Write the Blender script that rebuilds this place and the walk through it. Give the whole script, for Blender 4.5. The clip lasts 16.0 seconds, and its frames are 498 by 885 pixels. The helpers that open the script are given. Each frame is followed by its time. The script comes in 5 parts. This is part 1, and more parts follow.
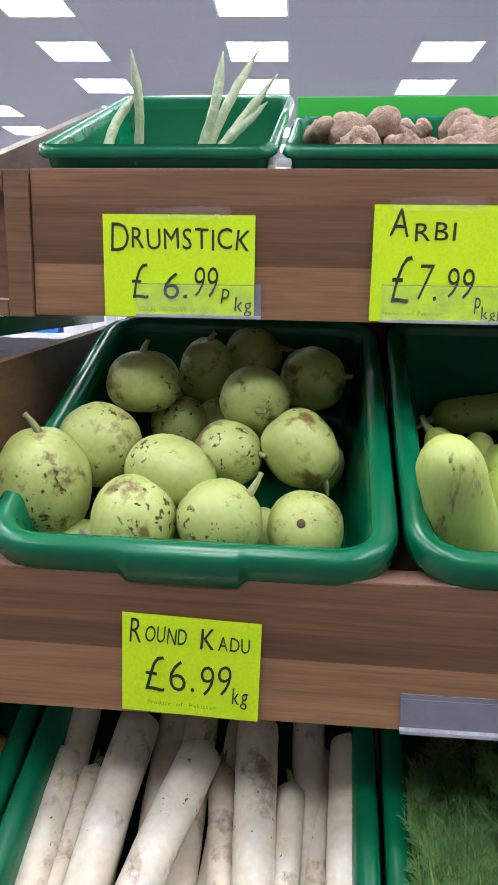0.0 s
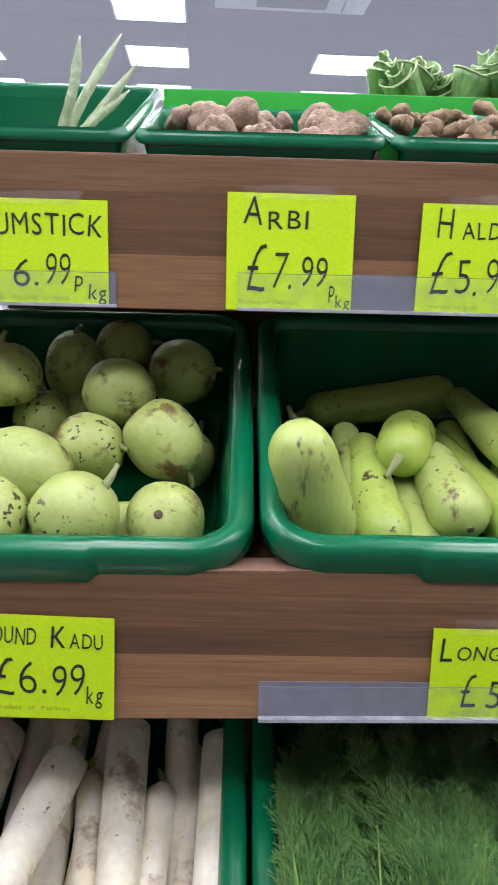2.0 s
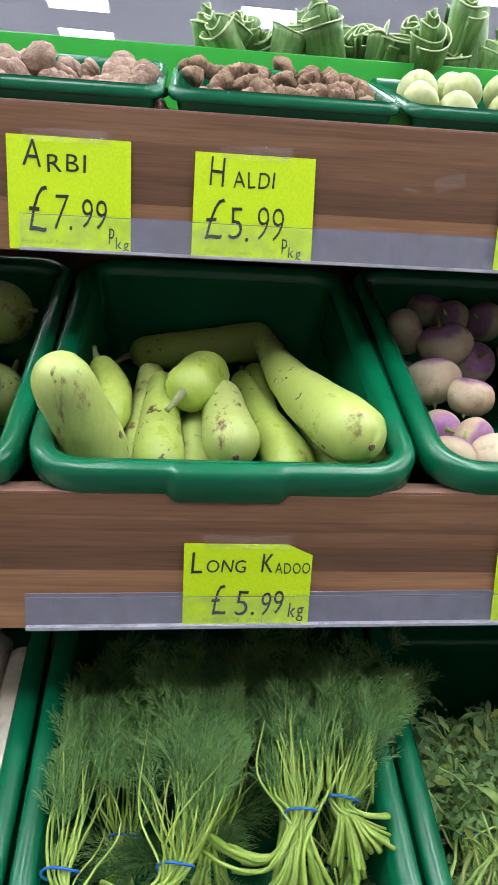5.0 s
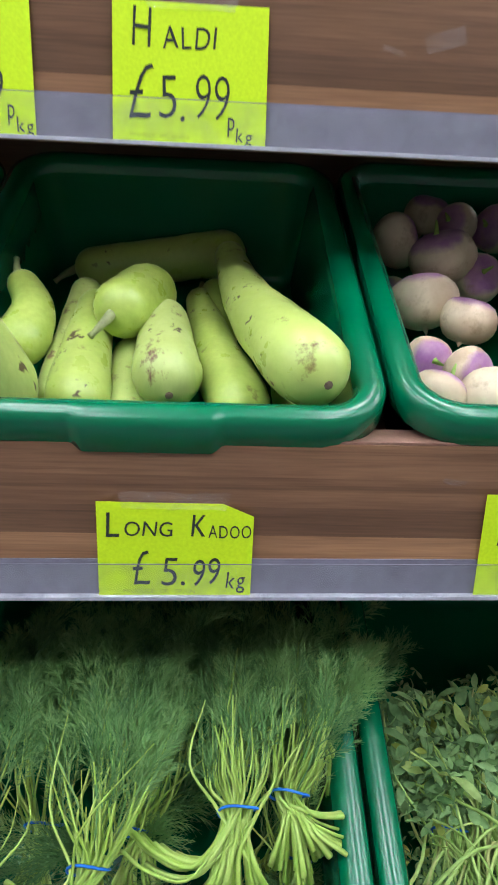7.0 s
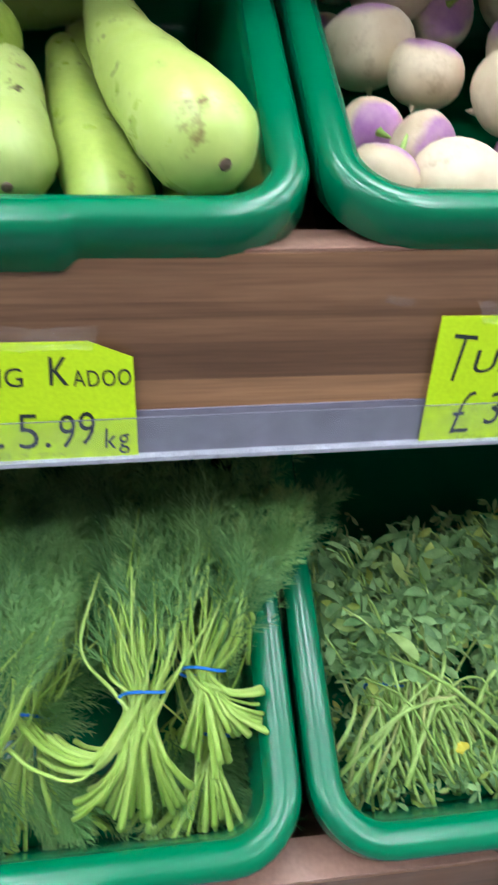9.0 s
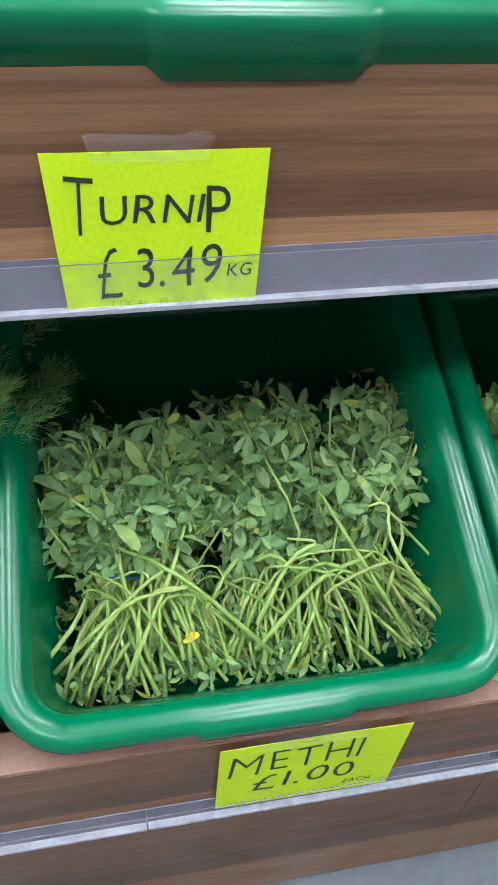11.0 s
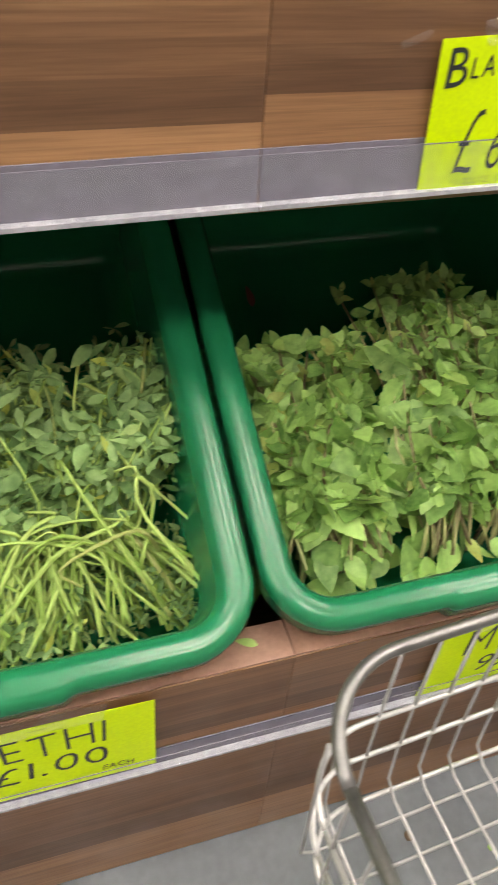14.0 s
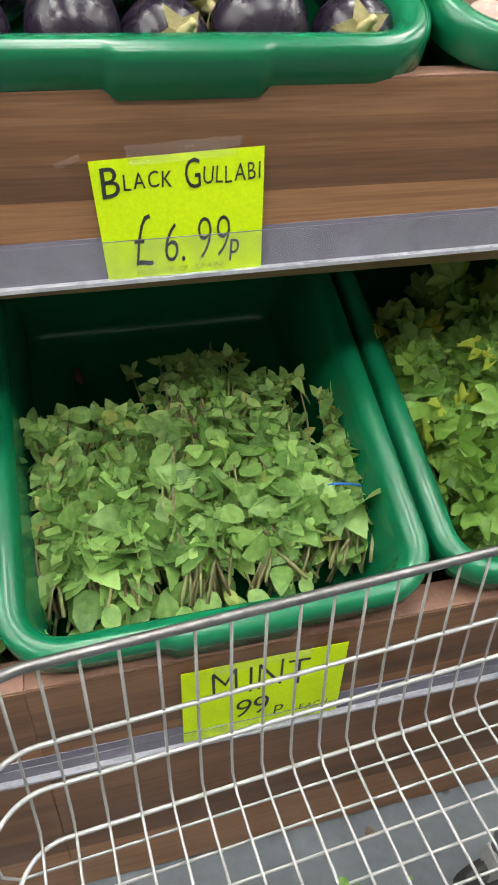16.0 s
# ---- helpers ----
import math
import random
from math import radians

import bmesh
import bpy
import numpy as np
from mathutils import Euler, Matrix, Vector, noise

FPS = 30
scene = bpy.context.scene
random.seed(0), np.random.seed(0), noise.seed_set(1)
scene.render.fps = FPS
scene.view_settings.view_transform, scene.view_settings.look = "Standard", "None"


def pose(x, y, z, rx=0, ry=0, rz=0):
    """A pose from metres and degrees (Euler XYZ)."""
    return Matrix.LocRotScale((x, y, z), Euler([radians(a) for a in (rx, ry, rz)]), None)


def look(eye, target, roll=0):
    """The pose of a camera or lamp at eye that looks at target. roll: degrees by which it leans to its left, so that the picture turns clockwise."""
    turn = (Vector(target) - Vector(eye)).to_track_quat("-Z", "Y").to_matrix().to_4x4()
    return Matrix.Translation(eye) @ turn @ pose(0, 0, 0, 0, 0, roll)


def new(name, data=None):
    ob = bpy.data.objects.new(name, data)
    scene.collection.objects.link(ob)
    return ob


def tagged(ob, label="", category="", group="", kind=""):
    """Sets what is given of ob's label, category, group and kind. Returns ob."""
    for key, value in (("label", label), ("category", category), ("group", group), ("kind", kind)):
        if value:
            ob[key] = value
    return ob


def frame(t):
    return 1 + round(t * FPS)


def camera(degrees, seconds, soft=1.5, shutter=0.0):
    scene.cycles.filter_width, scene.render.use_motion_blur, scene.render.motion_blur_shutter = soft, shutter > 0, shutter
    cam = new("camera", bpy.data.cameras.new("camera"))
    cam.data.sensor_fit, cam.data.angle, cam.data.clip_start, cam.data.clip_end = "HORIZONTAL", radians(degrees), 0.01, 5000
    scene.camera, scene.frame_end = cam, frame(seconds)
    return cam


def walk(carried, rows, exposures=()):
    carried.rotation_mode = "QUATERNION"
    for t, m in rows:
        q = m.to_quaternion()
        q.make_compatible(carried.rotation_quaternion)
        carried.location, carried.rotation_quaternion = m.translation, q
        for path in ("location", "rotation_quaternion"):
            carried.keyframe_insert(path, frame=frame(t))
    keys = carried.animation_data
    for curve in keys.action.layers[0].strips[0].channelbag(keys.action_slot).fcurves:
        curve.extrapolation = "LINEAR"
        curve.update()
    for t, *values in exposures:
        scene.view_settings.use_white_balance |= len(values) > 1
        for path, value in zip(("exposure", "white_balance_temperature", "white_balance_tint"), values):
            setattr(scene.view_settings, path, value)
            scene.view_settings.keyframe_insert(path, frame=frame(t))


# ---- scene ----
cam = camera(38.7, 16.0, shutter=0.35)
PATH = [
    (0, (0.105, 0.142, 1.306), (-0.093, 2.086, 0.883), 1.1),
    (0.5, (0.113, 0.147, 1.306), (-0.078, 2.101, 0.926), 1.2),
    (1, (0.126, 0.153, 1.303), (-0.007, 2.115, 0.938), 1.4),
    (1.5, (0.149, 0.157, 1.287), (0.1, 2.121, 0.913), 1.5),
    (2, (0.177, 0.155, 1.282), (0.215, 2.115, 0.886), 1.4),
    (2.5, (0.194, 0.146, 1.281), (0.31, 2.099, 0.863), 1.4),
    (3, (0.214, 0.129, 1.279), (0.395, 2.072, 0.839), 1.6),
    (3.5, (0.241, 0.118, 1.276), (0.462, 2.052, 0.818), 1.9),
    (4, (0.281, 0.104, 1.272), (0.515, 2.033, 0.799), 2.3),
    (4.5, (0.339, 0.076, 1.27), (0.563, 2.003, 0.783), 2.7),
    (4.7, (0.362, 0.068, 1.269), (0.576, 1.995, 0.779), 2.8),
    (6.8, (0.497, 0.197, 1.246), (0.624, 2.081, 0.589), 2.7),
    (7, (0.509, 0.231, 1.244), (0.633, 2.097, 0.534), 2.7),
    (7.5, (0.52, 0.307, 1.221), (0.662, 2.119, 0.387), 2.8),
    (8, (0.527, 0.357, 1.206), (0.695, 2.117, 0.271), 2.8),
    (8.5, (0.539, 0.386, 1.199), (0.744, 2.08, 0.155), 3.0),
    (9, (0.575, 0.4, 1.181), (0.838, 2.002, 0.014), 3.3),
    (9.5, (0.67, 0.414, 1.16), (0.982, 1.894, -0.149), 4.3),
    (10, (0.763, 0.4, 1.15), (1.087, 1.841, -0.198), 4.2),
    (10.2, (0.795, 0.394, 1.147), (1.119, 1.825, -0.212), 4.2),
    (12.5, (0.873, 0.396, 1.09), (1.181, 1.811, -0.29), 1.6),
    (13, (0.896, 0.409, 1.072), (1.247, 1.778, -0.343), 2.2),
    (13.5, (0.959, 0.395, 1.065), (1.386, 1.746, -0.347), 3.2),
    (14, (1.052, 0.378, 1.087), (1.531, 1.724, -0.312), 5.0),
    (14.5, (1.176, 0.336, 1.104), (1.644, 1.705, -0.277), 4.6),
    (15, (1.252, 0.282, 1.125), (1.695, 1.693, -0.221), 3.5),
    (15.5, (1.287, 0.243, 1.139), (1.717, 1.714, -0.146), 2.6),
    (16, (1.321, 0.213, 1.134), (1.754, 1.744, -0.078), 2.1),
]
walk(cam, [(t, look(eye, target, roll)) for t, eye, target, roll in PATH],
     [(0, -0.03, 6250, 12), (4.5, 0.1, 6350, 12), (7.0, 0.23, 6100, 9), (8.5, 0.41, 5950, 6), (10.0, 0.49, 5950, 5), (12.5, 0.54, 6350, 4), (13.5, 0.57, 7000, 7), (14.5, 0.60, 8700, 13), (16.0, 0.50, 7100, 5)])
# ---- world and light ----
world = bpy.data.worlds.new("world")
scene.world = world
world.use_nodes = True
world.node_tree.nodes["Background"].inputs[0].default_value = (0.8, 0.85, 1.0, 1)
world.node_tree.nodes["Background"].inputs[1].default_value = 0.03
PANEL_GLOW = 24.0
CEILING = 3.45

# ---- small tools ----
rnd = random.Random(7)


def part(name, bm, material, parent=None, label="", smooth=True, m=None):
    """Links a bmesh as one mesh object, under a thing or a part."""
    me = bpy.data.meshes.new(name)
    bmesh.ops.recalc_face_normals(bm, faces=bm.faces)
    bm.to_mesh(me)
    bm.free()
    return mesh_part(name, me, material, parent, label, smooth, m)


def mesh_part(name, me, material, parent=None, label="", smooth=True, m=None):
    if material is not None and not me.materials:
        me.materials.append(material)
    if smooth:
        me.polygons.foreach_set("use_smooth", [True] * len(me.polygons))
    ob = new(name, me)
    if parent is not None:
        ob.parent = parent
    if m is not None:
        ob.matrix_basis = m
    if label:
        ob["label"] = label
    return ob


def thing(name, label, category, m, group="", kind=""):
    ob = new(name)
    ob.empty_display_size = 0.05
    ob.matrix_basis = m
    return tagged(ob, label, category, group, kind)


def box(x0, x1, y0, y1, z0, z1, bevel=0.0):
    bm = bmesh.new()
    bmesh.ops.create_cube(bm, size=1)
    for v in bm.verts:
        v.co = Vector(((x0 + x1) / 2 + v.co.x * (x1 - x0), (y0 + y1) / 2 + v.co.y * (y1 - y0), (z0 + z1) / 2 + v.co.z * (z1 - z0)))
    if bevel:
        bmesh.ops.bevel(bm, geom=bm.edges[:], offset=bevel, segments=2, affect="EDGES", profile=0.6)
    return bm


def curve_points(keys, n):
    """A smooth line of n + 1 points through the keys (Catmull-Rom)."""
    keys = [Vector(k) for k in keys]
    k = [2 * keys[0] - keys[1], *keys, 2 * keys[-1] - keys[-2]]
    out = []
    for i in range(n + 1):
        s = i / n * (len(keys) - 1)
        j = min(int(s), len(keys) - 2)
        t = s - j
        a, b, c, d = k[j:j + 4]
        out.append(0.5 * (2 * b + (c - a) * t + (2 * a - 5 * b + 4 * c - d) * t * t + (3 * b - a - 3 * c + d) * t ** 3))
    return out


def tube_data(points, radii, seg=8, ribs=0, rib=0.0, bump=0.0, closed=True, flat=1.0):
    """Vertices and faces of a round body along a line of points."""
    verts, faces = [], []
    n = len(points)
    side = None
    for i, (p, r) in enumerate(zip(points, radii)):
        d = (points[min(i + 1, n - 1)] - points[max(i - 1, 0)])
        d = d.normalized() if d.length > 1e-9 else Vector((0, 0, 1))
        if side is None:
            side = d.orthogonal().normalized()
        side = (side - d * side.dot(d))
        side = side.normalized() if side.length > 1e-6 else d.orthogonal().normalized()
        up = d.cross(side)
        for j in range(seg):
            a = 2 * math.pi * j / seg
            q = r * (1 + (rib * math.cos(ribs * a) if ribs else 0))
            v = p + q * (math.cos(a) * side + flat * math.sin(a) * up)
            if bump:
                v += (v - p) * bump * (noise.noise(v * 28) + 0.4 * noise.noise(v * 110))
            verts.append(v)
    for i in range(n - 1):
        for j in range(seg):
            k = (j + 1) % seg
            faces.append((i * seg + j, i * seg + k, (i + 1) * seg + k, (i + 1) * seg + j))
    if closed:
        faces.append(tuple(range(seg - 1, -1, -1)))
        faces.append(tuple(range((n - 1) * seg, n * seg)))
    return verts, faces


def data_mesh(name, pieces):
    """One mesh of many (vertices, faces) pieces."""
    verts, faces = [], []
    for v, f in pieces:
        o = len(verts)
        verts += [tuple(p) for p in v]
        faces += [tuple(i + o for i in q) for q in f]
    me = bpy.data.meshes.new(name)
    me.from_pydata(verts, [], faces)
    me.update()
    return me


def tube(name, points, radii, material, parent=None, label="", **kw):
    return mesh_part(name, data_mesh(name, [tube_data(points, radii, **kw)]), material, parent, label)


def along(a, b):
    """The turn that brings local z onto the way from a to b."""
    return (Vector(b) - Vector(a)).to_track_quat("Z", "Y").to_matrix().to_4x4()


# ---- materials ----
def nodes_of(name, rough=0.5, metal=0.0):
    m = bpy.data.materials.new(name)
    m.use_nodes = True
    nt = m.node_tree
    b = nt.nodes["Principled BSDF"]
    b.inputs["Roughness"].default_value, b.inputs["Metallic"].default_value = rough, metal
    return m, nt, b


def add(nt, kind, **values):
    n = nt.nodes.new(kind)
    for k, v in values.items():
        n.inputs[k.replace("_", " ")].default_value = v
    return n


def place(nt, scale=(1, 1, 1), space="Object", spread=7.0):
    """Texture coordinates, shifted from object to object."""
    tc, mp = nt.nodes.new("ShaderNodeTexCoord"), nt.nodes.new("ShaderNodeMapping")
    mp.inputs["Scale"].default_value = scale
    nt.links.new(tc.outputs[space], mp.inputs["Vector"])
    if spread:
        oi, mu = nt.nodes.new("ShaderNodeObjectInfo"), nt.nodes.new("ShaderNodeMath")
        mu.operation, mu.inputs[1].default_value = "MULTIPLY", spread
        nt.links.new(oi.outputs["Random"], mu.inputs[0])
        nt.links.new(mu.outputs[0], mp.inputs["Location"])
    return mp.outputs["Vector"]


def ramp(nt, fac, stops, mode="LINEAR"):
    r = nt.nodes.new("ShaderNodeValToRGB")
    r.color_ramp.interpolation = mode
    while len(r.color_ramp.elements) < len(stops):
        r.color_ramp.elements.new(0.5)
    for e, (p, c) in zip(r.color_ramp.elements, stops):
        e.position, e.color = p, (*c, 1) if len(c) == 3 else c
    nt.links.new(fac, r.inputs[0])
    return r.outputs[0]


def grain(nt, vec, scale, detail=4, rough=0.55, distort=0.0):
    n = add(nt, "ShaderNodeTexNoise", Scale=scale, Detail=detail, Roughness=rough, Distortion=distort)
    nt.links.new(vec, n.inputs["Vector"])
    return n.outputs[0]


def mix(nt, fac, a, b, mode="MIX"):
    n = nt.nodes.new("ShaderNodeMix")
    n.data_type, n.blend_type = "RGBA", mode
    for s, v in ((0, fac), (6, a), (7, b)):
        if isinstance(v, (int, float)):
            n.inputs[s].default_value = v
        elif isinstance(v, tuple):
            n.inputs[s].default_value = (*v, 1)
        else:
            nt.links.new(v, n.inputs[s])
    return n.outputs[2]


def relief(nt, b, height, strength, distance=0.002):
    n = add(nt, "ShaderNodeBump", Strength=strength, Distance=distance)
    nt.links.new(height, n.inputs["Height"])
    nt.links.new(n.outputs[0], b.inputs["Normal"])


def mottled(name, low, high, scale=30, rough=0.5, fine=180, strength=0.2, stain=None, stain_scale=14, stain_from=0.62, spots=None, spot_scale=40, spot_size=0.12, metal=0.0, space="Object", stretch=(1, 1, 1), sub=0.0, rough_span=0.12, gate=0.5, vary=None):
    """Two scales of colour, fine relief, and if wanted stains and spots."""
    m, nt, b = nodes_of(name, rough, metal)
    vec = place(nt, stretch, space)
    col = ramp(nt, grain(nt, vec, scale), [(0.3, low), (0.7, high)])
    f = grain(nt, vec, fine, 3)
    col = mix(nt, 0.25, col, ramp(nt, f, [(0.3, tuple(c * 0.7 for c in low)), (0.7, tuple(min(1, c * 1.15) for c in high))]))
    if vary:
        oi, half = nt.nodes.new("ShaderNodeObjectInfo"), nt.nodes.new("ShaderNodeMath")
        half.operation, half.inputs[1].default_value = "MULTIPLY", 0.6
        nt.links.new(oi.outputs["Random"], half.inputs[0])
        col = mix(nt, half.outputs[0], col, vary)
    if stain:
        s = ramp(nt, grain(nt, vec, stain_scale, 6, 0.65), [(stain_from, (0, 0, 0)), (stain_from + 0.1, (1, 1, 1))])
        col = mix(nt, s, col, stain)
    if spots:
        v = add(nt, "ShaderNodeTexVoronoi", Scale=spot_scale)
        w = add(nt, "ShaderNodeTexNoise", Scale=spot_scale * 0.8, Detail=3)
        nt.links.new(vec, w.inputs["Vector"])
        wv = mix(nt, 0.06, vec, w.outputs[1])
        nt.links.new(wv, v.inputs["Vector"])
        near = ramp(nt, v.outputs["Distance"], [(spot_size * 0.6, (1, 1, 1)), (spot_size, (0, 0, 0))])
        gated = ramp(nt, grain(nt, vec, spot_scale * 0.2, 2), [(gate, (0, 0, 0)), (gate + 0.06, (1, 1, 1))])
        col = mix(nt, mix(nt, 1.0, near, gated, "MULTIPLY"), col, spots)
    nt.links.new(col, b.inputs["Base Color"])
    rr = ramp(nt, grain(nt, vec, scale * 1.7), [(0.3, (rough - rough_span,) * 3), (0.7, (rough + rough_span,) * 3)])
    nt.links.new(rr, b.inputs["Roughness"])
    relief(nt, b, f, strength)
    if sub:
        b.inputs["Subsurface Weight"].default_value = sub
        b.inputs["Subsurface Radius"].default_value = (0.006, 0.006, 0.003)
        b.inputs["Subsurface Scale"].default_value = 1.0
    return m


def walnut(name, lift=1.0, banded=True, rise=0.36):
    """Walnut laminate: long streaks, printed in strips of unlike tone."""
    m, nt, b = nodes_of(name, 0.42)
    vec = place(nt, (1, 1, 1), "Object", 3.0)
    st = nt.nodes.new("ShaderNodeMapping")
    st.inputs["Scale"].default_value = (0.7, 6, 13)
    nt.links.new(vec, st.inputs["Vector"])
    streak = grain(nt, st.outputs[0], 2.2, 7, 0.62, 0.9)
    col = ramp(nt, streak, [(0.3, (0.155 * lift, 0.079 * lift, 0.043 * lift)), (0.5, (0.205 * lift, 0.109 * lift, 0.059 * lift)), (0.7, (0.265 * lift, 0.146 * lift, 0.079 * lift))])
    lines = nt.nodes.new("ShaderNodeMapping")
    lines.inputs["Scale"].default_value = (1.6, 20, 130)
    nt.links.new(vec, lines.inputs["Vector"])
    dark = ramp(nt, grain(nt, lines.outputs[0], 1.0, 4, 0.6, 0.5), [(0.34, (0.55, 0.52, 0.50)), (0.47, (1, 1, 1))])
    col = mix(nt, 0.5, col, dark, "MULTIPLY")
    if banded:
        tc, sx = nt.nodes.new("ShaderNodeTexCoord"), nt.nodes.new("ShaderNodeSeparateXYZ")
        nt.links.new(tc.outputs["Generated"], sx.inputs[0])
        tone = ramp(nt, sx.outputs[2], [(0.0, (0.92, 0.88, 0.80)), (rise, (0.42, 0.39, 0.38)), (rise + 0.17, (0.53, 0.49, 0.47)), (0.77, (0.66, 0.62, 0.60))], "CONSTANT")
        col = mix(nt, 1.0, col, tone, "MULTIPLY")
    fine = nt.nodes.new("ShaderNodeMapping")
    fine.inputs["Scale"].default_value = (14, 60, 420)
    nt.links.new(vec, fine.inputs["Vector"])
    pores = grain(nt, fine.outputs[0], 1.0, 3)
    col = mix(nt, 0.5, col, ramp(nt, pores, [(0.35, (0.62, 0.6, 0.58)), (0.6, (1, 1, 1))]), "MULTIPLY")
    wear = ramp(nt, grain(nt, vec, 9, 8, 0.7), [(0.66, (0, 0, 0)), (0.8, (0.3, 0.3, 0.3))])
    col = mix(nt, wear, col, (0.27, 0.17, 0.12))
    nt.links.new(col, b.inputs["Base Color"])
    nt.links.new(ramp(nt, grain(nt, vec, 12, 4), [(0.3, (0.34,) * 3), (0.7, (0.52,) * 3)]), b.inputs["Roughness"])
    relief(nt, b, pores, 0.06, 0.001)
    return m


WOOD = walnut("walnut_laminate", 1.6)
WOOD_MID = walnut("walnut_laminate_wide_strip", 1.85, True, 0.43)
WOOD_PLAIN = walnut("walnut_board", 0.95, False)
# the same board, its colour darkened to stand in for shade on the dividers
WOOD_SHADED = walnut("dark_walnut_board", 0.6, False)
EDGE = mottled("board_edging", (0.20, 0.105, 0.075), (0.30, 0.17, 0.125), 20, 0.45, 200, 0.1)


def plastic(name, base, rough=0.3):
    m, nt, b = nodes_of(name, rough)
    vec = place(nt)
    c = ramp(nt, grain(nt, vec, 6), [(0.3, tuple(x * 0.95 for x in base)), (0.7, tuple(x * 1.05 for x in base))])
    v = add(nt, "ShaderNodeTexVoronoi", Scale=26)
    nt.links.new(vec, v.inputs["Vector"])
    speck = ramp(nt, v.outputs["Distance"], [(0.03, (0.8, 0.8, 0.8)), (0.05, (0, 0, 0))])
    gate = ramp(nt, grain(nt, vec, 7, 2), [(0.62, (0, 0, 0)), (0.66, (1, 1, 1))])
    c = mix(nt, mix(nt, 1.0, speck, gate, "MULTIPLY"), c, (0.28, 0.25, 0.16))
    nt.links.new(c, b.inputs["Base Color"])
    nt.links.new(ramp(nt, grain(nt, vec, 24, 5), [(0.3, (rough - 0.015,) * 3), (0.7, (rough + 0.02,) * 3)]), b.inputs["Roughness"])
    return m


GREEN = plastic("green_tray_plastic", (0.0015, 0.138, 0.058), 0.25)
LIME = plastic("lime_board", (0.03, 0.42, 0.04), 0.4)
CARD = mottled("neon_card", (0.64, 0.9, 0.002), (0.7, 0.97, 0.004), 6, 0.62, 300, 0.008, rough_span=0.05)
INK = mottled("marker_ink", (0.012, 0.016, 0.016), (0.03, 0.045, 0.04), 60, 0.5, 300, 0.05)
FAINT = mottled("pencil_ink", (0.30, 0.42, 0.02), (0.36, 0.5, 0.03), 60, 0.5, 300, 0.05)


def clear_film(name, colour, see, rough):
    m, nt, b = nodes_of(name, rough)
    vec = place(nt)
    nt.links.new(ramp(nt, grain(nt, vec, 14, 5), [(0.3, tuple(c * 0.85 for c in colour)), (0.7, colour)]), b.inputs["Base Color"])
    t, mx, out = nt.nodes.new("ShaderNodeBsdfTransparent"), nt.nodes.new("ShaderNodeMixShader"), nt.nodes["Material Output"]
    nt.links.new(ramp(nt, grain(nt, vec, 40, 5), [(0.3, (see - 0.06,) * 3), (0.7, (see + 0.06,) * 3)]), mx.inputs[0])
    nt.links.new(b.outputs[0], mx.inputs[1])
    nt.links.new(t.outputs[0], mx.inputs[2])
    nt.links.new(mx.outputs[0], out.inputs["Surface"])
    return m


STRIP = clear_film("ticket_strip_plastic", (0.29, 0.27, 0.35), 0.30, 0.24)
POCKET = clear_film("ticket_strip_front", (0.5, 0.55, 0.6), 0.93, 0.12)
TAPE = clear_film("clear_tape", (0.55, 0.52, 0.52), 0.9, 0.08)
STRIP_EDGE = mottled("strip_lip", (0.36, 0.36, 0.42), (0.48, 0.48, 0.54), 30, 0.3, 200, 0.05)

KADU = mottled("round_gourd_skin", (0.37, 0.44, 0.105), (0.56, 0.61, 0.22), 22, 0.4, 120, 0.1, stain=(0.17, 0.11, 0.035), stain_scale=20, stain_from=0.56, spots=(0.06, 0.036, 0.016), spot_scale=60, spot_size=0.3, gate=0.5, vary=(0.37, 0.45, 0.14))
LONG = mottled("long_gourd_skin", (0.34, 0.46, 0.065), (0.46, 0.57, 0.125), 16, 0.36, 120, 0.1, stain=(0.14, 0.08, 0.025), stain_scale=22, stain_from=0.63, spots=(0.07, 0.04, 0.016), spot_scale=50, spot_size=0.25, gate=0.575, vary=(0.42, 0.51, 0.14))
LONG_SCAR = mottled("scarred_long_gourd_skin", (0.36, 0.46, 0.09), (0.48, 0.57, 0.17), 16, 0.4, 120, 0.12, stain=(0.15, 0.075, 0.04), stain_scale=26, stain_from=0.575, spots=(0.07, 0.04, 0.016), spot_scale=40, spot_size=0.25, gate=0.52, stretch=(1.7, 1.2, 0.5), vary=(0.45, 0.53, 0.18))
STALK = mottled("gourd_stalk", (0.22, 0.27, 0.10), (0.36, 0.38, 0.18), 60, 0.6, 300, 0.3)
BLOSSOM = mottled("blossom_scar", (0.08, 0.05, 0.03), (0.16, 0.11, 0.07), 90, 0.8, 400, 0.4)
MOOLI = mottled("mooli_skin", (0.76, 0.66, 0.51), (0.88, 0.82, 0.71), 18, 0.42, 90, 0.15, stain=(0.38, 0.27, 0.18), stain_scale=13, stain_from=0.565, spots=(0.2, 0.13, 0.08), spot_scale=45, spot_size=0.14, stretch=(1, 1, 1), sub=0.15)
SPROUT = mottled("sprout", (0.20, 0.33, 0.05), (0.34, 0.48, 0.10), 60, 0.5, 300, 0.2)
ARBI = mottled("arbi_skin", (0.13, 0.075, 0.05), (0.40, 0.28, 0.205), 75, 0.85, 260, 0.8, stain=(0.46, 0.35, 0.26), stain_scale=30, stain_from=0.62)
HALDI = mottled("turmeric_skin", (0.12, 0.065, 0.035), (0.33, 0.22, 0.14), 70, 0.85, 260, 0.8, stain=(0.14, 0.07, 0.035), stain_scale=40, stain_from=0.6)
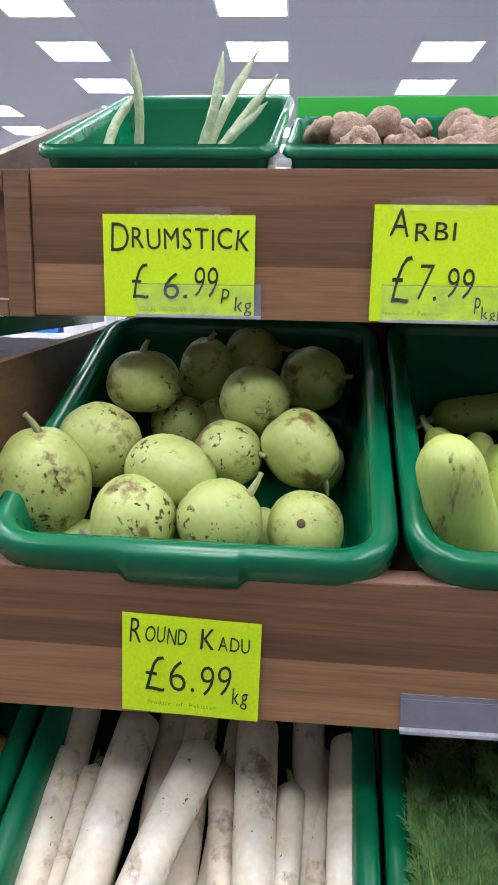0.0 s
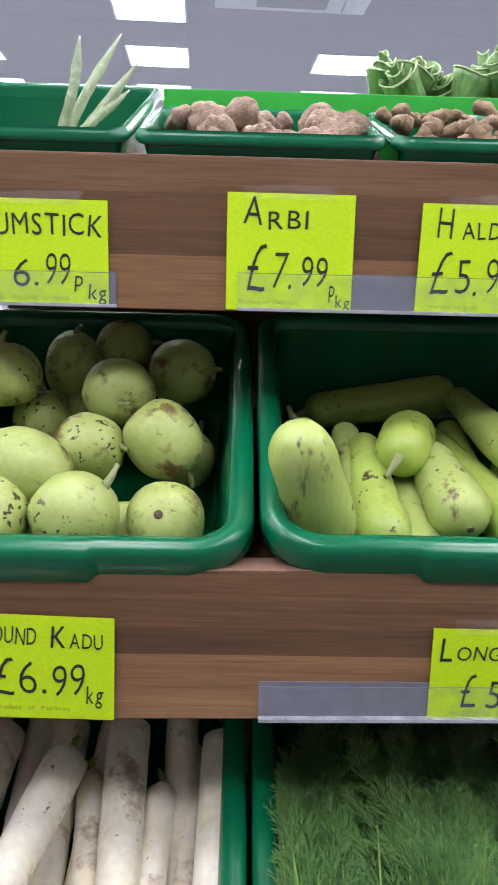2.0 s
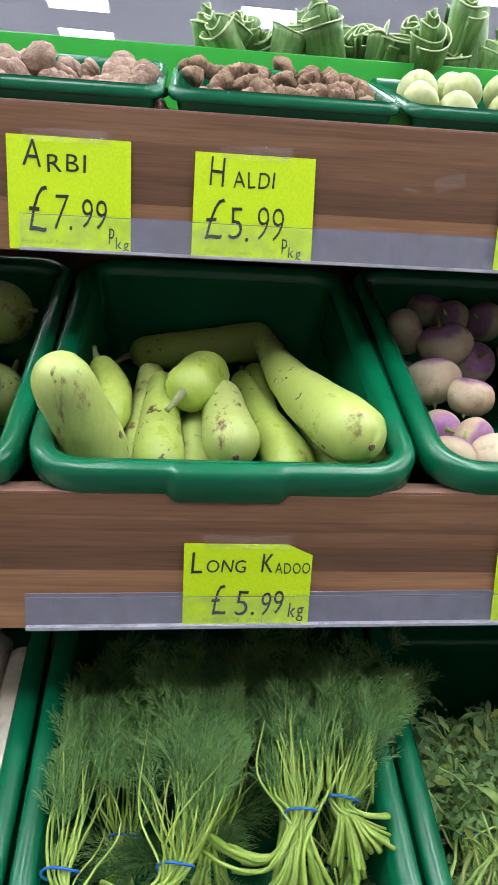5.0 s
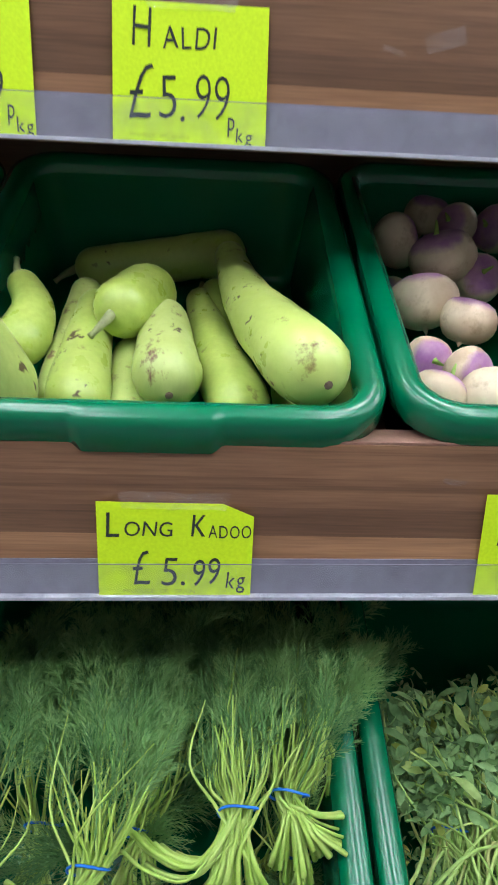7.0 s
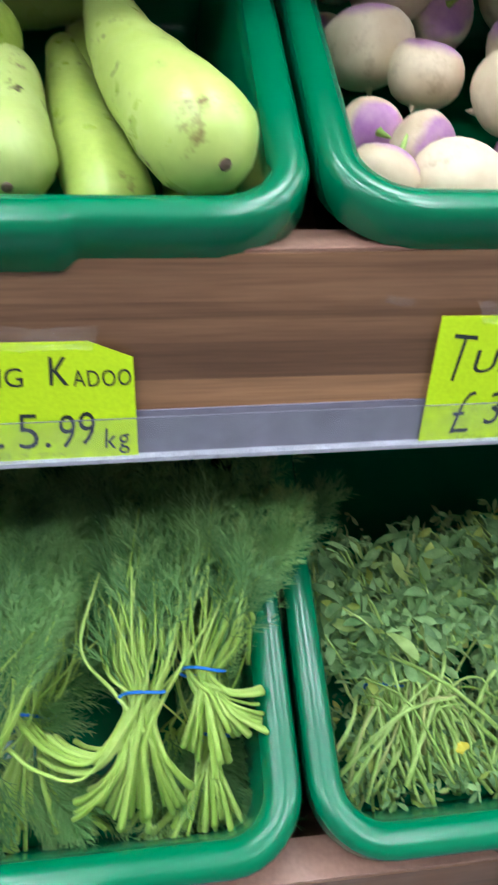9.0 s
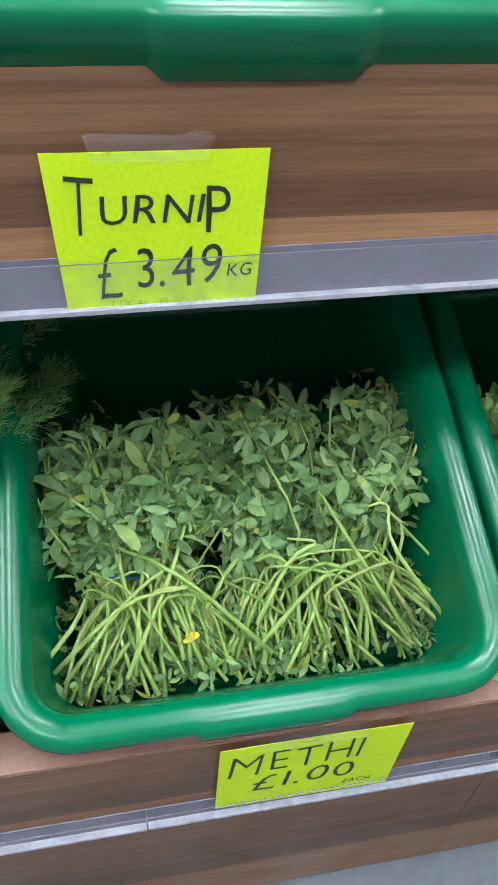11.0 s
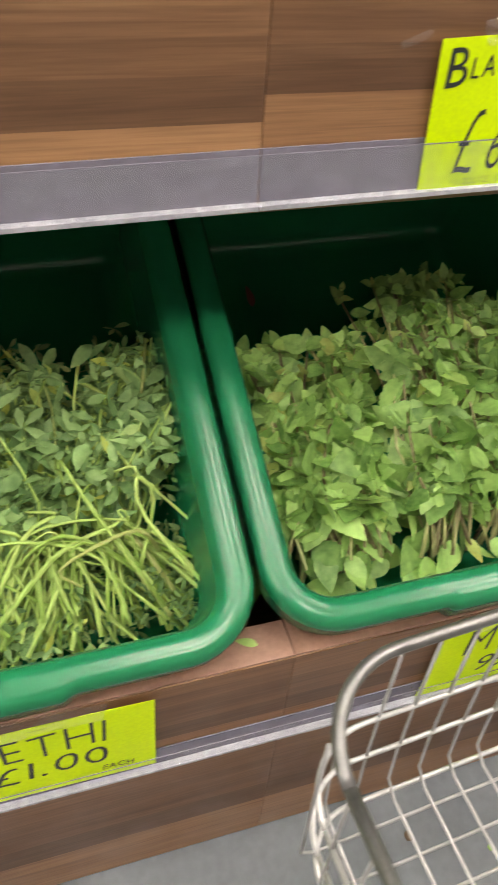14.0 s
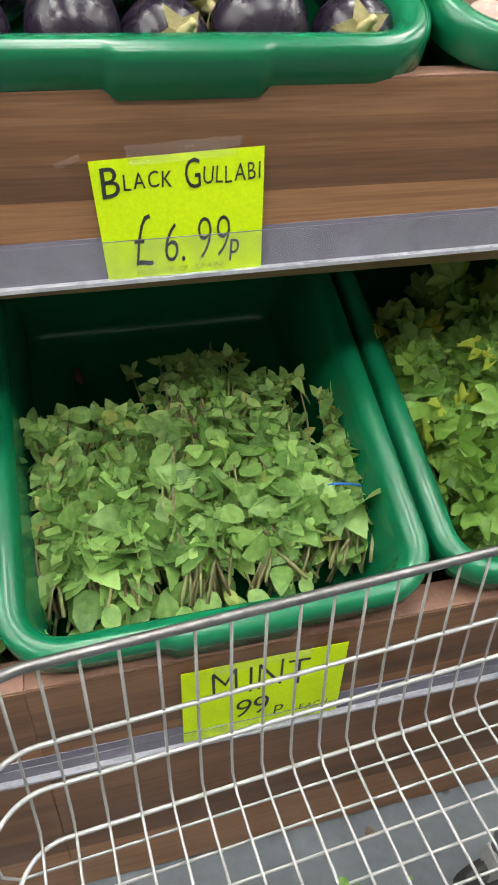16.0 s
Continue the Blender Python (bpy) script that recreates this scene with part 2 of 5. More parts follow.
POD = mottled("drumstick_pod", (0.24, 0.31, 0.17), (0.40, 0.46, 0.29), 50, 0.55, 260, 0.5, stain=(0.5, 0.55, 0.38), stain_scale=30, stain_from=0.55)
AUBERGINE = mottled("aubergine_skin", (0.008, 0.004, 0.013), (0.026, 0.018, 0.034), 24, 0.26, 120, 0.08, rough_span=0.08)
HUSK = mottled("dry_calyx", (0.34, 0.30, 0.13), (0.50, 0.44, 0.22), 60, 0.8, 260, 0.5)
ONION = mottled("onion_skin", (0.42, 0.19, 0.05), (0.58, 0.30, 0.09), 20, 0.35, 120, 0.2, stretch=(1, 1, 0.2))
SQUASH = mottled("pale_squash", (0.36, 0.42, 0.15), (0.50, 0.53, 0.27), 20, 0.4, 120, 0.1, stain=(0.62, 0.52, 0.24), stain_scale=10, stain_from=0.58)
PINK = mottled("pink_root", (0.45, 0.22, 0.20), (0.62, 0.42, 0.36), 30, 0.55, 160, 0.3)
POTATO = mottled("potato_skin", (0.27, 0.18, 0.10), (0.40, 0.29, 0.18), 40, 0.8, 200, 0.5)
LEEK_G = mottled("leek_leaf", (0.055, 0.16, 0.045), (0.24, 0.40, 0.13), 40, 0.45, 200, 0.3, stretch=(3, 3, 0.4))
LEEK_CUT = mottled("leek_cut", (0.42, 0.54, 0.26), (0.60, 0.68, 0.40), 60, 0.6, 200, 0.2)
BAND = mottled("blue_rubber", (0.008, 0.12, 0.52), (0.015, 0.19, 0.68), 40, 0.45, 200, 0.1)


def turnip_skin():
    """White below, purple about the crown, with brown scuffs."""
    m, nt, b = nodes_of("turnip_skin", 0.52)
    vec = place(nt)
    tc, sx = nt.nodes.new("ShaderNodeTexCoord"), nt.nodes.new("ShaderNodeSeparateXYZ")
    nt.links.new(tc.outputs["Generated"], sx.inputs[0])
    wob = nt.nodes.new("ShaderNodeMath")
    wob.operation = "MULTIPLY_ADD"
    nt.links.new(grain(nt, vec, 22, 4), wob.inputs[0])
    wob.inputs[1].default_value = 0.42
    nt.links.new(sx.outputs[2], wob.inputs[2])
    less = nt.nodes.new("ShaderNodeMath")
    less.operation, less.inputs[1].default_value = "MULTIPLY", 0.6
    nt.links.new(wob.outputs[0], less.inputs[0])
    crown = ramp(nt, less.outputs[0], [(0.585, (0, 0, 0)), (0.66, (0.88, 0.88, 0.88))])
    col = ramp(nt, grain(nt, vec, 26), [(0.3, (0.57, 0.43, 0.28)), (0.7, (0.74, 0.62, 0.44))])
    col = mix(nt, crown, col, ramp(nt, grain(nt, vec, 40, 5), [(0.3, (0.25, 0.055, 0.31)), (0.7, (0.46, 0.24, 0.40))]))
    scuff = ramp(nt, grain(nt, vec, 34, 6, 0.7), [(0.55, (0, 0, 0)), (0.72, (0.65, 0.65, 0.65))])
    col = mix(nt, scuff, col, (0.34, 0.22, 0.12))
    nt.links.new(col, b.inputs["Base Color"])
    relief(nt, b, grain(nt, vec, 120, 3), 0.15)
    return m


TURNIP = turnip_skin()


def leafy(name, dark, light, rough=0.5, yellow=None):
    """Leaf green that differs from leaf to leaf, with light passing through."""
    m, nt, b = nodes_of(name, rough)
    g = nt.nodes.new("ShaderNodeNewGeometry")
    oi, sm, fr = nt.nodes.new("ShaderNodeObjectInfo"), nt.nodes.new("ShaderNodeMath"), nt.nodes.new("ShaderNodeMath")
    fr.operation = "FRACT"
    nt.links.new(g.outputs["Random Per Island"], sm.inputs[0])
    nt.links.new(oi.outputs["Random"], sm.inputs[1])
    nt.links.new(sm.outputs[0], fr.inputs[0])
    col = ramp(nt, fr.outputs[0], [(0.0, dark), (0.55, tuple((a + c) / 2 for a, c in zip(dark, light))), (0.93, light)] + ([(0.97, yellow)] if yellow else []))
    vec = place(nt)
    col = mix(nt, 0.35, col, ramp(nt, grain(nt, vec, 90, 4), [(0.3, dark), (0.7, light)]))
    nt.links.new(col, b.inputs["Base Color"])
    relief(nt, b, grain(nt, vec, 420, 2), 0.35, 0.001)
    t, mx, out = nt.nodes.new("ShaderNodeBsdfTranslucent"), nt.nodes.new("ShaderNodeMixShader"), nt.nodes["Material Output"]
    nt.links.new(col, t.inputs[0])
    mx.inputs[0].default_value = 0.32
    nt.links.new(b.outputs[0], mx.inputs[1])
    nt.links.new(t.outputs[0], mx.inputs[2])
    nt.links.new(mx.outputs[0], out.inputs["Surface"])
    return m


def frond_green(name):
    """Dull dill green that differs from frond to frond."""
    m, nt, b = nodes_of(name, 0.6)
    oi = nt.nodes.new("ShaderNodeObjectInfo")
    col = ramp(nt, oi.outputs["Random"], [(0.0, (0.07, 0.19, 0.055)), (0.5, (0.16, 0.34, 0.10)), (0.85, (0.28, 0.48, 0.16)), (1.0, (0.40, 0.54, 0.18))])
    col = mix(nt, 0.3, col, ramp(nt, grain(nt, place(nt), 30, 4), [(0.3, (0.08, 0.20, 0.07)), (0.7, (0.32, 0.50, 0.18))]))
    nt.links.new(col, b.inputs["Base Color"])
    t, mx, out = nt.nodes.new("ShaderNodeBsdfTranslucent"), nt.nodes.new("ShaderNodeMixShader"), nt.nodes["Material Output"]
    nt.links.new(col, t.inputs[0])
    mx.inputs[0].default_value = 0.35
    nt.links.new(b.outputs[0], mx.inputs[1])
    nt.links.new(t.outputs[0], mx.inputs[2])
    nt.links.new(mx.outputs[0], out.inputs["Surface"])
    return m


DILL = frond_green("dill_frond")
DILL_STEM = leafy("dill_stem", (0.36, 0.55, 0.08), (0.56, 0.74, 0.2), 0.4)
METHI = leafy("methi_leaf", (0.052, 0.135, 0.040), (0.36, 0.56, 0.215), 0.6, (0.42, 0.46, 0.06))
METHI_STEM = leafy("methi_stem", (0.22, 0.38, 0.06), (0.62, 0.80, 0.27), 0.45, (0.5, 0.48, 0.2))
MINT = leafy("mint_leaf", (0.055, 0.155, 0.03), (0.43, 0.68, 0.20), 0.5, (0.42, 0.44, 0.12))
MINT_STEM = leafy("mint_stem", (0.12, 0.07, 0.05), (0.52, 0.56, 0.24), 0.5)
HERB = leafy("coriander_leaf", (0.06, 0.16, 0.022), (0.26, 0.45, 0.085), 0.45, (0.52, 0.56, 0.06))
YELLOW = leafy("yellow_leaf", (0.62, 0.52, 0.04), (0.72, 0.62, 0.08), 0.6)
RED = leafy("dead_leaf", (0.09, 0.03, 0.015), (0.14, 0.05, 0.03), 0.7)

CHROME = mottled("zinc_wire", (0.38, 0.38, 0.38), (0.46, 0.46, 0.46), 40, 0.45, 240, 0.02, metal=0.55)
ZINC = mottled("worn_zinc_tube", (0.14, 0.14, 0.14), (0.22, 0.22, 0.22), 40, 0.40, 240, 0.03, metal=0.8)
FLOOR = mottled("grey_vinyl", (0.108, 0.124, 0.142), (0.150, 0.170, 0.190), 5, 0.4, 60, 0.1, stain=(0.10, 0.10, 0.10), stain_scale=9, stain_from=0.67, spots=(0.05, 0.045, 0.04), spot_scale=9, spot_size=0.13)
WALL = mottled("wall_paint", (0.66, 0.66, 0.67), (0.72, 0.72, 0.73), 3, 0.7, 90, 0.1)
# dark so that the unseen south wall bounces little light onto the shelves
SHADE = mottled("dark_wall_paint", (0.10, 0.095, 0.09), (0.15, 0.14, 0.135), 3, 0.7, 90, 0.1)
TILE = mottled("ceiling_tile", (0.49, 0.46, 0.50), (0.54, 0.51, 0.55), 30, 0.8, 260, 0.3)
WHITE = mottled("white_metal", (0.70, 0.70, 0.72), (0.78, 0.78, 0.8), 10, 0.4, 100, 0.05)
DARKMETAL = mottled("dark_wheel_rubber", (0.02, 0.02, 0.022), (0.04, 0.04, 0.042), 30, 0.6, 100, 0.2)
BLUE = mottled("blue_carton", (0.02, 0.13, 0.5), (0.03, 0.2, 0.65), 8, 0.4, 100, 0.05)
PALE = mottled("pale_carton", (0.5, 0.5, 0.52), (0.65, 0.65, 0.66), 8, 0.5, 100, 0.05)


def glowing(name, strength):
    m, nt, b = nodes_of(name, 0.5)
    b.inputs["Base Color"].default_value = (0.8, 0.8, 0.8, 1)
    b.inputs["Emission Color"].default_value = (0.96, 0.97, 1.0, 1)
    b.inputs["Emission Strength"].default_value = strength
    return m


PANEL = glowing("light_diffuser", PANEL_GLOW)

# ---- the room ----
X0, X1, Y0, Y1 = -7.0, 8.0, -1.7, 13.0
bm = box(X0, X1, Y0, Y1, -0.1, 0.0)
tagged(part("floor", bm, FLOOR, smooth=False), "grey vinyl shop floor with dark scuffs and crumbs", "floor", kind="structure")
# the south wall is unseen, set near and dark to keep low light out
for nm, b_ in (("wall_west", (X0 - 0.2, X0, Y0, Y1)), ("wall_east", (X1, X1 + 0.2, Y0, Y1)), ("wall_south", (X0 - 0.2, X1 + 0.2, Y0 - 0.2, Y0)), ("wall_north", (X0 - 0.2, X1 + 0.2, Y1, Y1 + 0.2))):
    tagged(part(nm, box(*b_, 0, CEILING + 0.1), WALL if nm != "wall_south" else SHADE, smooth=False), "plain wall added to close the room", "wall", kind="structure")

# suspended ceiling: square tiles with a shadow line between, turned a little against the display
GRID, TURN_C = 0.575, radians(2.6)
CORNER = Vector((-0.88, 6.98))
ux, uy = Vector((math.cos(TURN_C), math.sin(TURN_C))), Vector((-math.sin(TURN_C), math.cos(TURN_C)))


def ceiling_spot(i, j):
    p = CORNER + ux * (i * GRID) + uy * (j * GRID)
    return p.x, p.y


def is_light(i, j):
    return i % 3 == 0 and j % 2 == 0 and (i, j) != (3, -2)


verts, faces = [], []
for i in range(-13, 17):
    for j in range(-22, 13):
        cx, cy = ceiling_spot(i + 0.5, j + 0.5)
        if X0 - 1 < cx < X1 + 1 and Y0 - 1 < cy < Y1 + 1 and not is_light(i, j):
            o = len(verts)
            g = 0.0025 / GRID
            for a, c, z in ((g, g, 0), (1 - g, g, 0), (1 - g, 1 - g, 0), (g, 1 - g, 0), (0, 0, 0.0012), (1, 0, 0.0012), (1, 1, 0.0012), (0, 1, 0.0012)):
                x, y = ceiling_spot(i + a, j + c)
                verts.append((x, y, CEILING + z))
            faces += [(o, o + 1, o + 2, o + 3), (o, o + 4, o + 5, o + 1), (o + 1, o + 5, o + 6, o + 2), (o + 2, o + 6, o + 7, o + 3), (o + 3, o + 7, o + 4, o)]
me = bpy.data.meshes.new("ceiling")
me.from_pydata(verts, [], faces)
tagged(mesh_part("ceiling", me, TILE, smooth=False), "suspended ceiling of pale square mineral tiles", "ceiling", kind="structure")
tagged(part("roof", box(X0 - 0.2, X1 + 0.2, Y0 - 0.2, Y1 + 0.2, CEILING + 0.12, CEILING + 0.2), WALL, smooth=False), "plain slab above the ceiling tiles", "ceiling", kind="structure")


def ceiling_light(i, j):
    x, y = ceiling_spot(i + 0.5, j + 0.5)
    t = thing("ceiling_light", "square white LED ceiling panel, switched on", "ceiling light", pose(x, y, CEILING, 0, 0, math.degrees(TURN_C)), "ceiling panels")
    h = GRID / 2
    bm = bmesh.new()
    for a, z in ((h, 0.0), (h - 0.012, -0.004), (h - 0.02, 0.0), (h - 0.02, 0.03), (h, 0.03)):
        for sx, sy in ((-1, -1), (1, -1), (1, 1), (-1, 1)):
            bm.verts.new((a * sx, a * sy, z))
    bm.verts.ensure_lookup_table()
    for r in range(5):
        for k in range(4):
            bm.faces.new([bm.verts[q] for q in (r * 4 + k, r * 4 + (k + 1) % 4, (r + 1) % 5 * 4 + (k + 1) % 4, (r + 1) % 5 * 4 + k)])
    part("frame", bm, WHITE, t, smooth=False)
    part("diffuser", box(-h + 0.02, h - 0.02, -h + 0.02, h - 0.02, 0.002, 0.012), PANEL, t, "glowing white diffuser", smooth=False)


for i in range(-12, 16, 3):
    for j in range(-20, 12, 2):
        cx, cy = ceiling_spot(i + 0.5, j + 0.5)
        if is_light(i, j) and X0 + 0.4 < cx < X1 - 0.4 and Y0 + 0.4 < cy < Y1 - 0.4:
            ceiling_light(i, j)

# air conditioner cassette among the tiles
x, y = ceiling_spot(2.36, -2.2)
ac = thing("air_conditioner", "white ceiling cassette air conditioner with grey grille", "air conditioner", pose(x, y, CEILING, 0, 0, math.degrees(TURN_C)))
part("housing", box(-GRID + 0.01, GRID - 0.01, -GRID / 2 + 0.01, GRID / 2 - 0.01, -0.03, 0.03, 0.01), WHITE, ac, smooth=False)
part("grille", box(-0.26, 0.26, -0.2, 0.2, -0.036, -0.03), mottled("grey_grille", (0.42, 0.41, 0.43), (0.48, 0.47, 0.49), 60, 0.6), ac, "grey intake grille", smooth=False)
for sx in (-1, 1):
    part("louvre", box(sx * 0.42 - 0.04, sx * 0.42 + 0.04, -0.22, 0.22, -0.045, -0.03, 0.006), WHITE, ac, smooth=False)

# ---- the produce display: three sloping tiers ----
TIERS = {"bottom": (0.675, 0.0, 0.482), "middle": (0.886, 0.814, 0.990), "top": (1.078, 1.267, 1.451)}
XL, XR, JOINT = -0.282, 2.75, 1.222
THICK = 0.022
LIFT = 0.0125


def rising(bm, tier):
    """The middle boards climb a little along the display."""
    for v in bm.verts:
        v.co.z += LIFT * (v.co.x - 0.3) if tier == "middle" else 0.0
    return bm


display = thing("produce_display", "three-tier sloping vegetable display in walnut laminate", "display stand", pose(0, 0, 0))
for nm, (y, z0, z1) in TIERS.items():
    for a, b_ in ((XL, JOINT - 0.0002), (JOINT + 0.0002, XR)):
        if nm == "bottom":
            part("plinth_board", box(a, b_, y + 0.002, y + THICK, 0.004, 0.312, 0.0006), WOOD, display, smooth=False)
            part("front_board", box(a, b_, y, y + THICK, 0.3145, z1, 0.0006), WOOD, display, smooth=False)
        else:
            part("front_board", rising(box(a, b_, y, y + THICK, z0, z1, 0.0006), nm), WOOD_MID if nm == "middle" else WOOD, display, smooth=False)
        part("edging", rising(box(a, b_, y + 0.001, y + THICK + 0.018, z1, z1 + 0.003, 0.001), nm), EDGE, display, "paler edging strip along the board", smooth=False)
SLOPE = 23.0
for y, z, ln in ((0.70, 0.29, 0.86), (0.912, 0.818, 0.66)):
    bm = box(XL - 0.5, XR, 0, ln, -0.016, 0.0, 0.001)
    bm.transform(pose(0, y, z, SLOPE, 0, 0))
    part("sloping_shelf", bm, WOOD_PLAIN, display, smooth=False)
bm = box(XL, XR, 0, 0.52, -0.016, 0.0, 0.001)
bm.transform(pose(0, 1.105, 1.36, 20, 0, 0))
part("sloping_shelf", bm, WOOD_PLAIN, display, smooth=False)
part("back_panel", box(XL, XR, 1.60, 1.62, 0.0, 1.5), WOOD_PLAIN, display, smooth=False)
part("side_panel", box(XR, XR + 0.02, 0.70, 1.62, 0.0, 1.3), WOOD_PLAIN, display, smooth=False)

# the neighbouring unit: framed end panel, sloping divider, lower divider
near = thing("neighbour_display", "walnut end frame of the next vegetable display", "display stand", pose(0, 0, 0))
part("post", box(-0.318, -0.284, 1.074, 1.096, 1.264, 1.452, 0.0015), WOOD_PLAIN, near, smooth=False)
part("rail", box(-1.0, -0.319, 1.074, 1.096, 1.424, 1.452, 0.0015), WOOD_PLAIN, near, smooth=False)
part("rail", box(-1.0, -0.319, 1.074, 1.096, 1.264, 1.286, 0.0015), WOOD_PLAIN, near, smooth=False)
part("infill_panel", box(-1.0, -0.319, 1.094, 1.104, 1.287, 1.423), WOOD_PLAIN, near, smooth=False)
for nm, pts in (("divider", ((1.097, 1.30), (1.097, 1.468), (1.60, 1.645), (1.60, 1.30))), ("lower_divider", ((0.93, 0.80), (0.93, 1.12), (1.0, 1.205), (1.55, 1.23), (1.55, 0.8)))):
    bm = bmesh.new()
    xa = -0.36 if nm == "divider" else -0.33
    f = bm.faces.new([bm.verts.new((xa, y, z)) for y, z in pts])
    ex = bmesh.ops.extrude_face_region(bm, geom=[f])
    for v in ex["geom"]:
        if isinstance(v, bmesh.types.BMVert):
            v.co.x += 0.018
    part(nm, bm, WOOD_SHADED, near, smooth=False)
part("back_board", box(-1.0, -0.37, 1.58, 1.60, 0.0, 1.15), WOOD_PLAIN, near, smooth=False)
part("upper_shelf", box(-1.0, -0.345, 1.10, 1.58, 1.235, 1.262), GREEN, near, "dark green tray base over the gap", smooth=False)
part("shelf", box(-1.0, -0.36, 0.9, 1.58, 0.78, 0.80), WOOD_PLAIN, near, smooth=False)

# lime board behind the top trays
lime = tagged(part("green_board", box(0.045, 2.7, 1.425, 1.437, 1.44, 1.622, 0.002), LIME, smooth=False), "bright lime green plastic board behind the top trays", "board")

# ---- trays ----
def rounded_ring(w, ln, inset, r, tab, tab_out):
    """A rounded rectangle, front edge at y = 0, with a tab in the middle of the front."""
    h, r = w / 2 - inset, max(r - inset, 0.006)
    y0, y1 = inset, ln - inset
    pts = []
    if tab:
        edge = [0.014, 0.011, 0.0085, 0.006, 0.0035, 0.001, -0.002]
        xs = [-h + r, -tab - 0.05, *[-tab - e for e in edge], -tab * 0.5, 0, tab * 0.5, *[tab + e for e in reversed(edge)], tab + 0.05]
    else:
        xs = [-h + r + (2 * h - 2 * r) * k / 12 for k in range(12)]
    for x in xs:
        f = 0.0 if not tab else min(1.0, max(0.0, (tab + 0.0135 - abs(x)) / 0.0145))
        f = f * f * (3 - 2 * f)
        pts.append((x, y0 - tab_out * f, f))
    for cx, cy, a0 in ((h - r, y0 + r, -90), (h - r, y1 - r, 0), (-h + r, y1 - r, 90), (-h + r, y0 + r, 180)):
        for k in range(9 if a0 != 180 else 8):
            a = radians(a0 + k * 90 / 8)
            pts.append((cx + r * math.cos(a), cy + r * math.sin(a), 0.0))
    return pts


def tray_mesh(w, ln, depth, lip, rim, r, tab, taper):
    """A moulded tray: rolled rim with a turned-down lip, sloping walls, flat floor; z = 0 at the rim."""
    d = depth
    prof = [(taper + 0.02, -d - 0.004, 0), (taper - 0.004, -d - 0.003, 0), (rim * 0.75, -lip, 0), (0.004, -lip, 1), (0.0, -lip + 0.004, 1), (0.0, -0.011, 0.8), (0.0025, -0.004, 0.8), (0.008, -0.0003, 0.7), (rim * 0.55, 0.0, 0.4), (rim * 0.85, -0.003, 0), (rim, -0.010, 0), (rim + 0.003, -0.022, 0), (taper - 0.006, -d + 0.016, 0), (taper + 0.002, -d + 0.004, 0), (taper + 0.016, -d, 0)]
    made = []
    for name, runs in (("rim", [(2, 11)]), ("basin", [(0, 2), (11, len(prof) - 1)])):
        bm = bmesh.new()
        for lo, hi in runs:
            rings = []
            for inset, z, tabbed in prof[lo:hi + 1]:
                ring = rounded_ring(w, ln, inset, r, tab if tab else 0, 0.006 * tabbed)
                rings.append([bm.verts.new((x, y, z - (0.0065 * f if z < -0.012 and tabbed == 1 else 0.0))) for x, y, f in ring])
            for a, b_ in zip(rings, rings[1:]):
                n = len(a)
                for i in range(n):
                    bm.faces.new((a[i], a[(i + 1) % n], b_[(i + 1) % n], b_[i]))
            if lo == 0:
                bm.faces.new(rings[0])
            elif name == "basin":
                bm.faces.new(rings[-1])
        bmesh.ops.recalc_face_normals(bm, faces=bm.faces)
        me = bpy.data.meshes.new(name)
        bm.to_mesh(me)
        bm.free()
        me.materials.append(GREEN)
        me.polygons.foreach_set("use_smooth", [len(p.vertices) == 4 for p in me.polygons])
        made.append(me)
    return made


BIG = tray_mesh(0.490, 0.62, 0.195, 0.040, 0.031, 0.072, 0.063, 0.056)
DEEP = tray_mesh(0.318, 0.47, 0.10, 0.018, 0.014, 0.03, 0, 0.03)
SHALLOW = tray_mesh(0.318, 0.30, 0.085, 0.018, 0.014, 0.03, 0, 0.03)
PITCH, FIRST = 0.4965, 0.204


def tray(mesh, label, m, group):
    ob = thing("produce_tray", label, "tray", m, group)
    for me in mesh:
        new(me.name.split(".")[0], me).parent = ob
    return m


def big_tray(k, tier, what):
    y, z = (0.872, 1.022) if tier == "middle" else (0.666, 0.528)
    z += LIFT * (PITCH * (k - 0.5) - 0.1) if tier == "middle" else 0.0
    return tray(BIG, "green plastic produce tray with rolled rim, " + what, pose(FIRST + PITCH * (k - 0.5), y, z, SLOPE, 0, 0), tier + " row of trays")


def top_tray(k, mesh, what):
    return tray(mesh, "small dark green plastic tray " + what, pose(0.039 + 0.324 * (k + 0.5) - 0.324, 1.082, 1.482, 21 if mesh == DEEP else 19, 0, 0), "top row of trays")


T_KADU, T_LONG, T_TURN = big_tray(0, "middle", "full of round gourds"), big_tray(1, "middle", "half full of long gourds"), big_tray(2, "middle", "full of turnips")
T_AUB, T_PINK = big_tray(3, "middle", "full of aubergines"), big_tray(4, "middle", "holding pink roots")
T_MOOLI, T_DILL, T_METHI = big_tray(0, "bottom", "full of white mooli"), big_tray(1, "bottom", "full of dill bunches"), big_tray(2, "bottom", "holding methi bunches")
T_MINT, T_HERB, T_ONION = big_tray(3, "bottom", "holding mint bunches"), big_tray(4, "bottom", "full of leafy herbs"), big_tray(-1, "bottom", "full of brown onions")
T_DRUM, T_ARBI, T_HALDI, T_SQUASH = top_tray(0, DEEP, "with a few drumstick pods"), top_tray(1, SHALLOW, "full of arbi"), top_tray(2, SHALLOW, "full of turmeric root"), top_tray(3, SHALLOW, "full of pale squash")

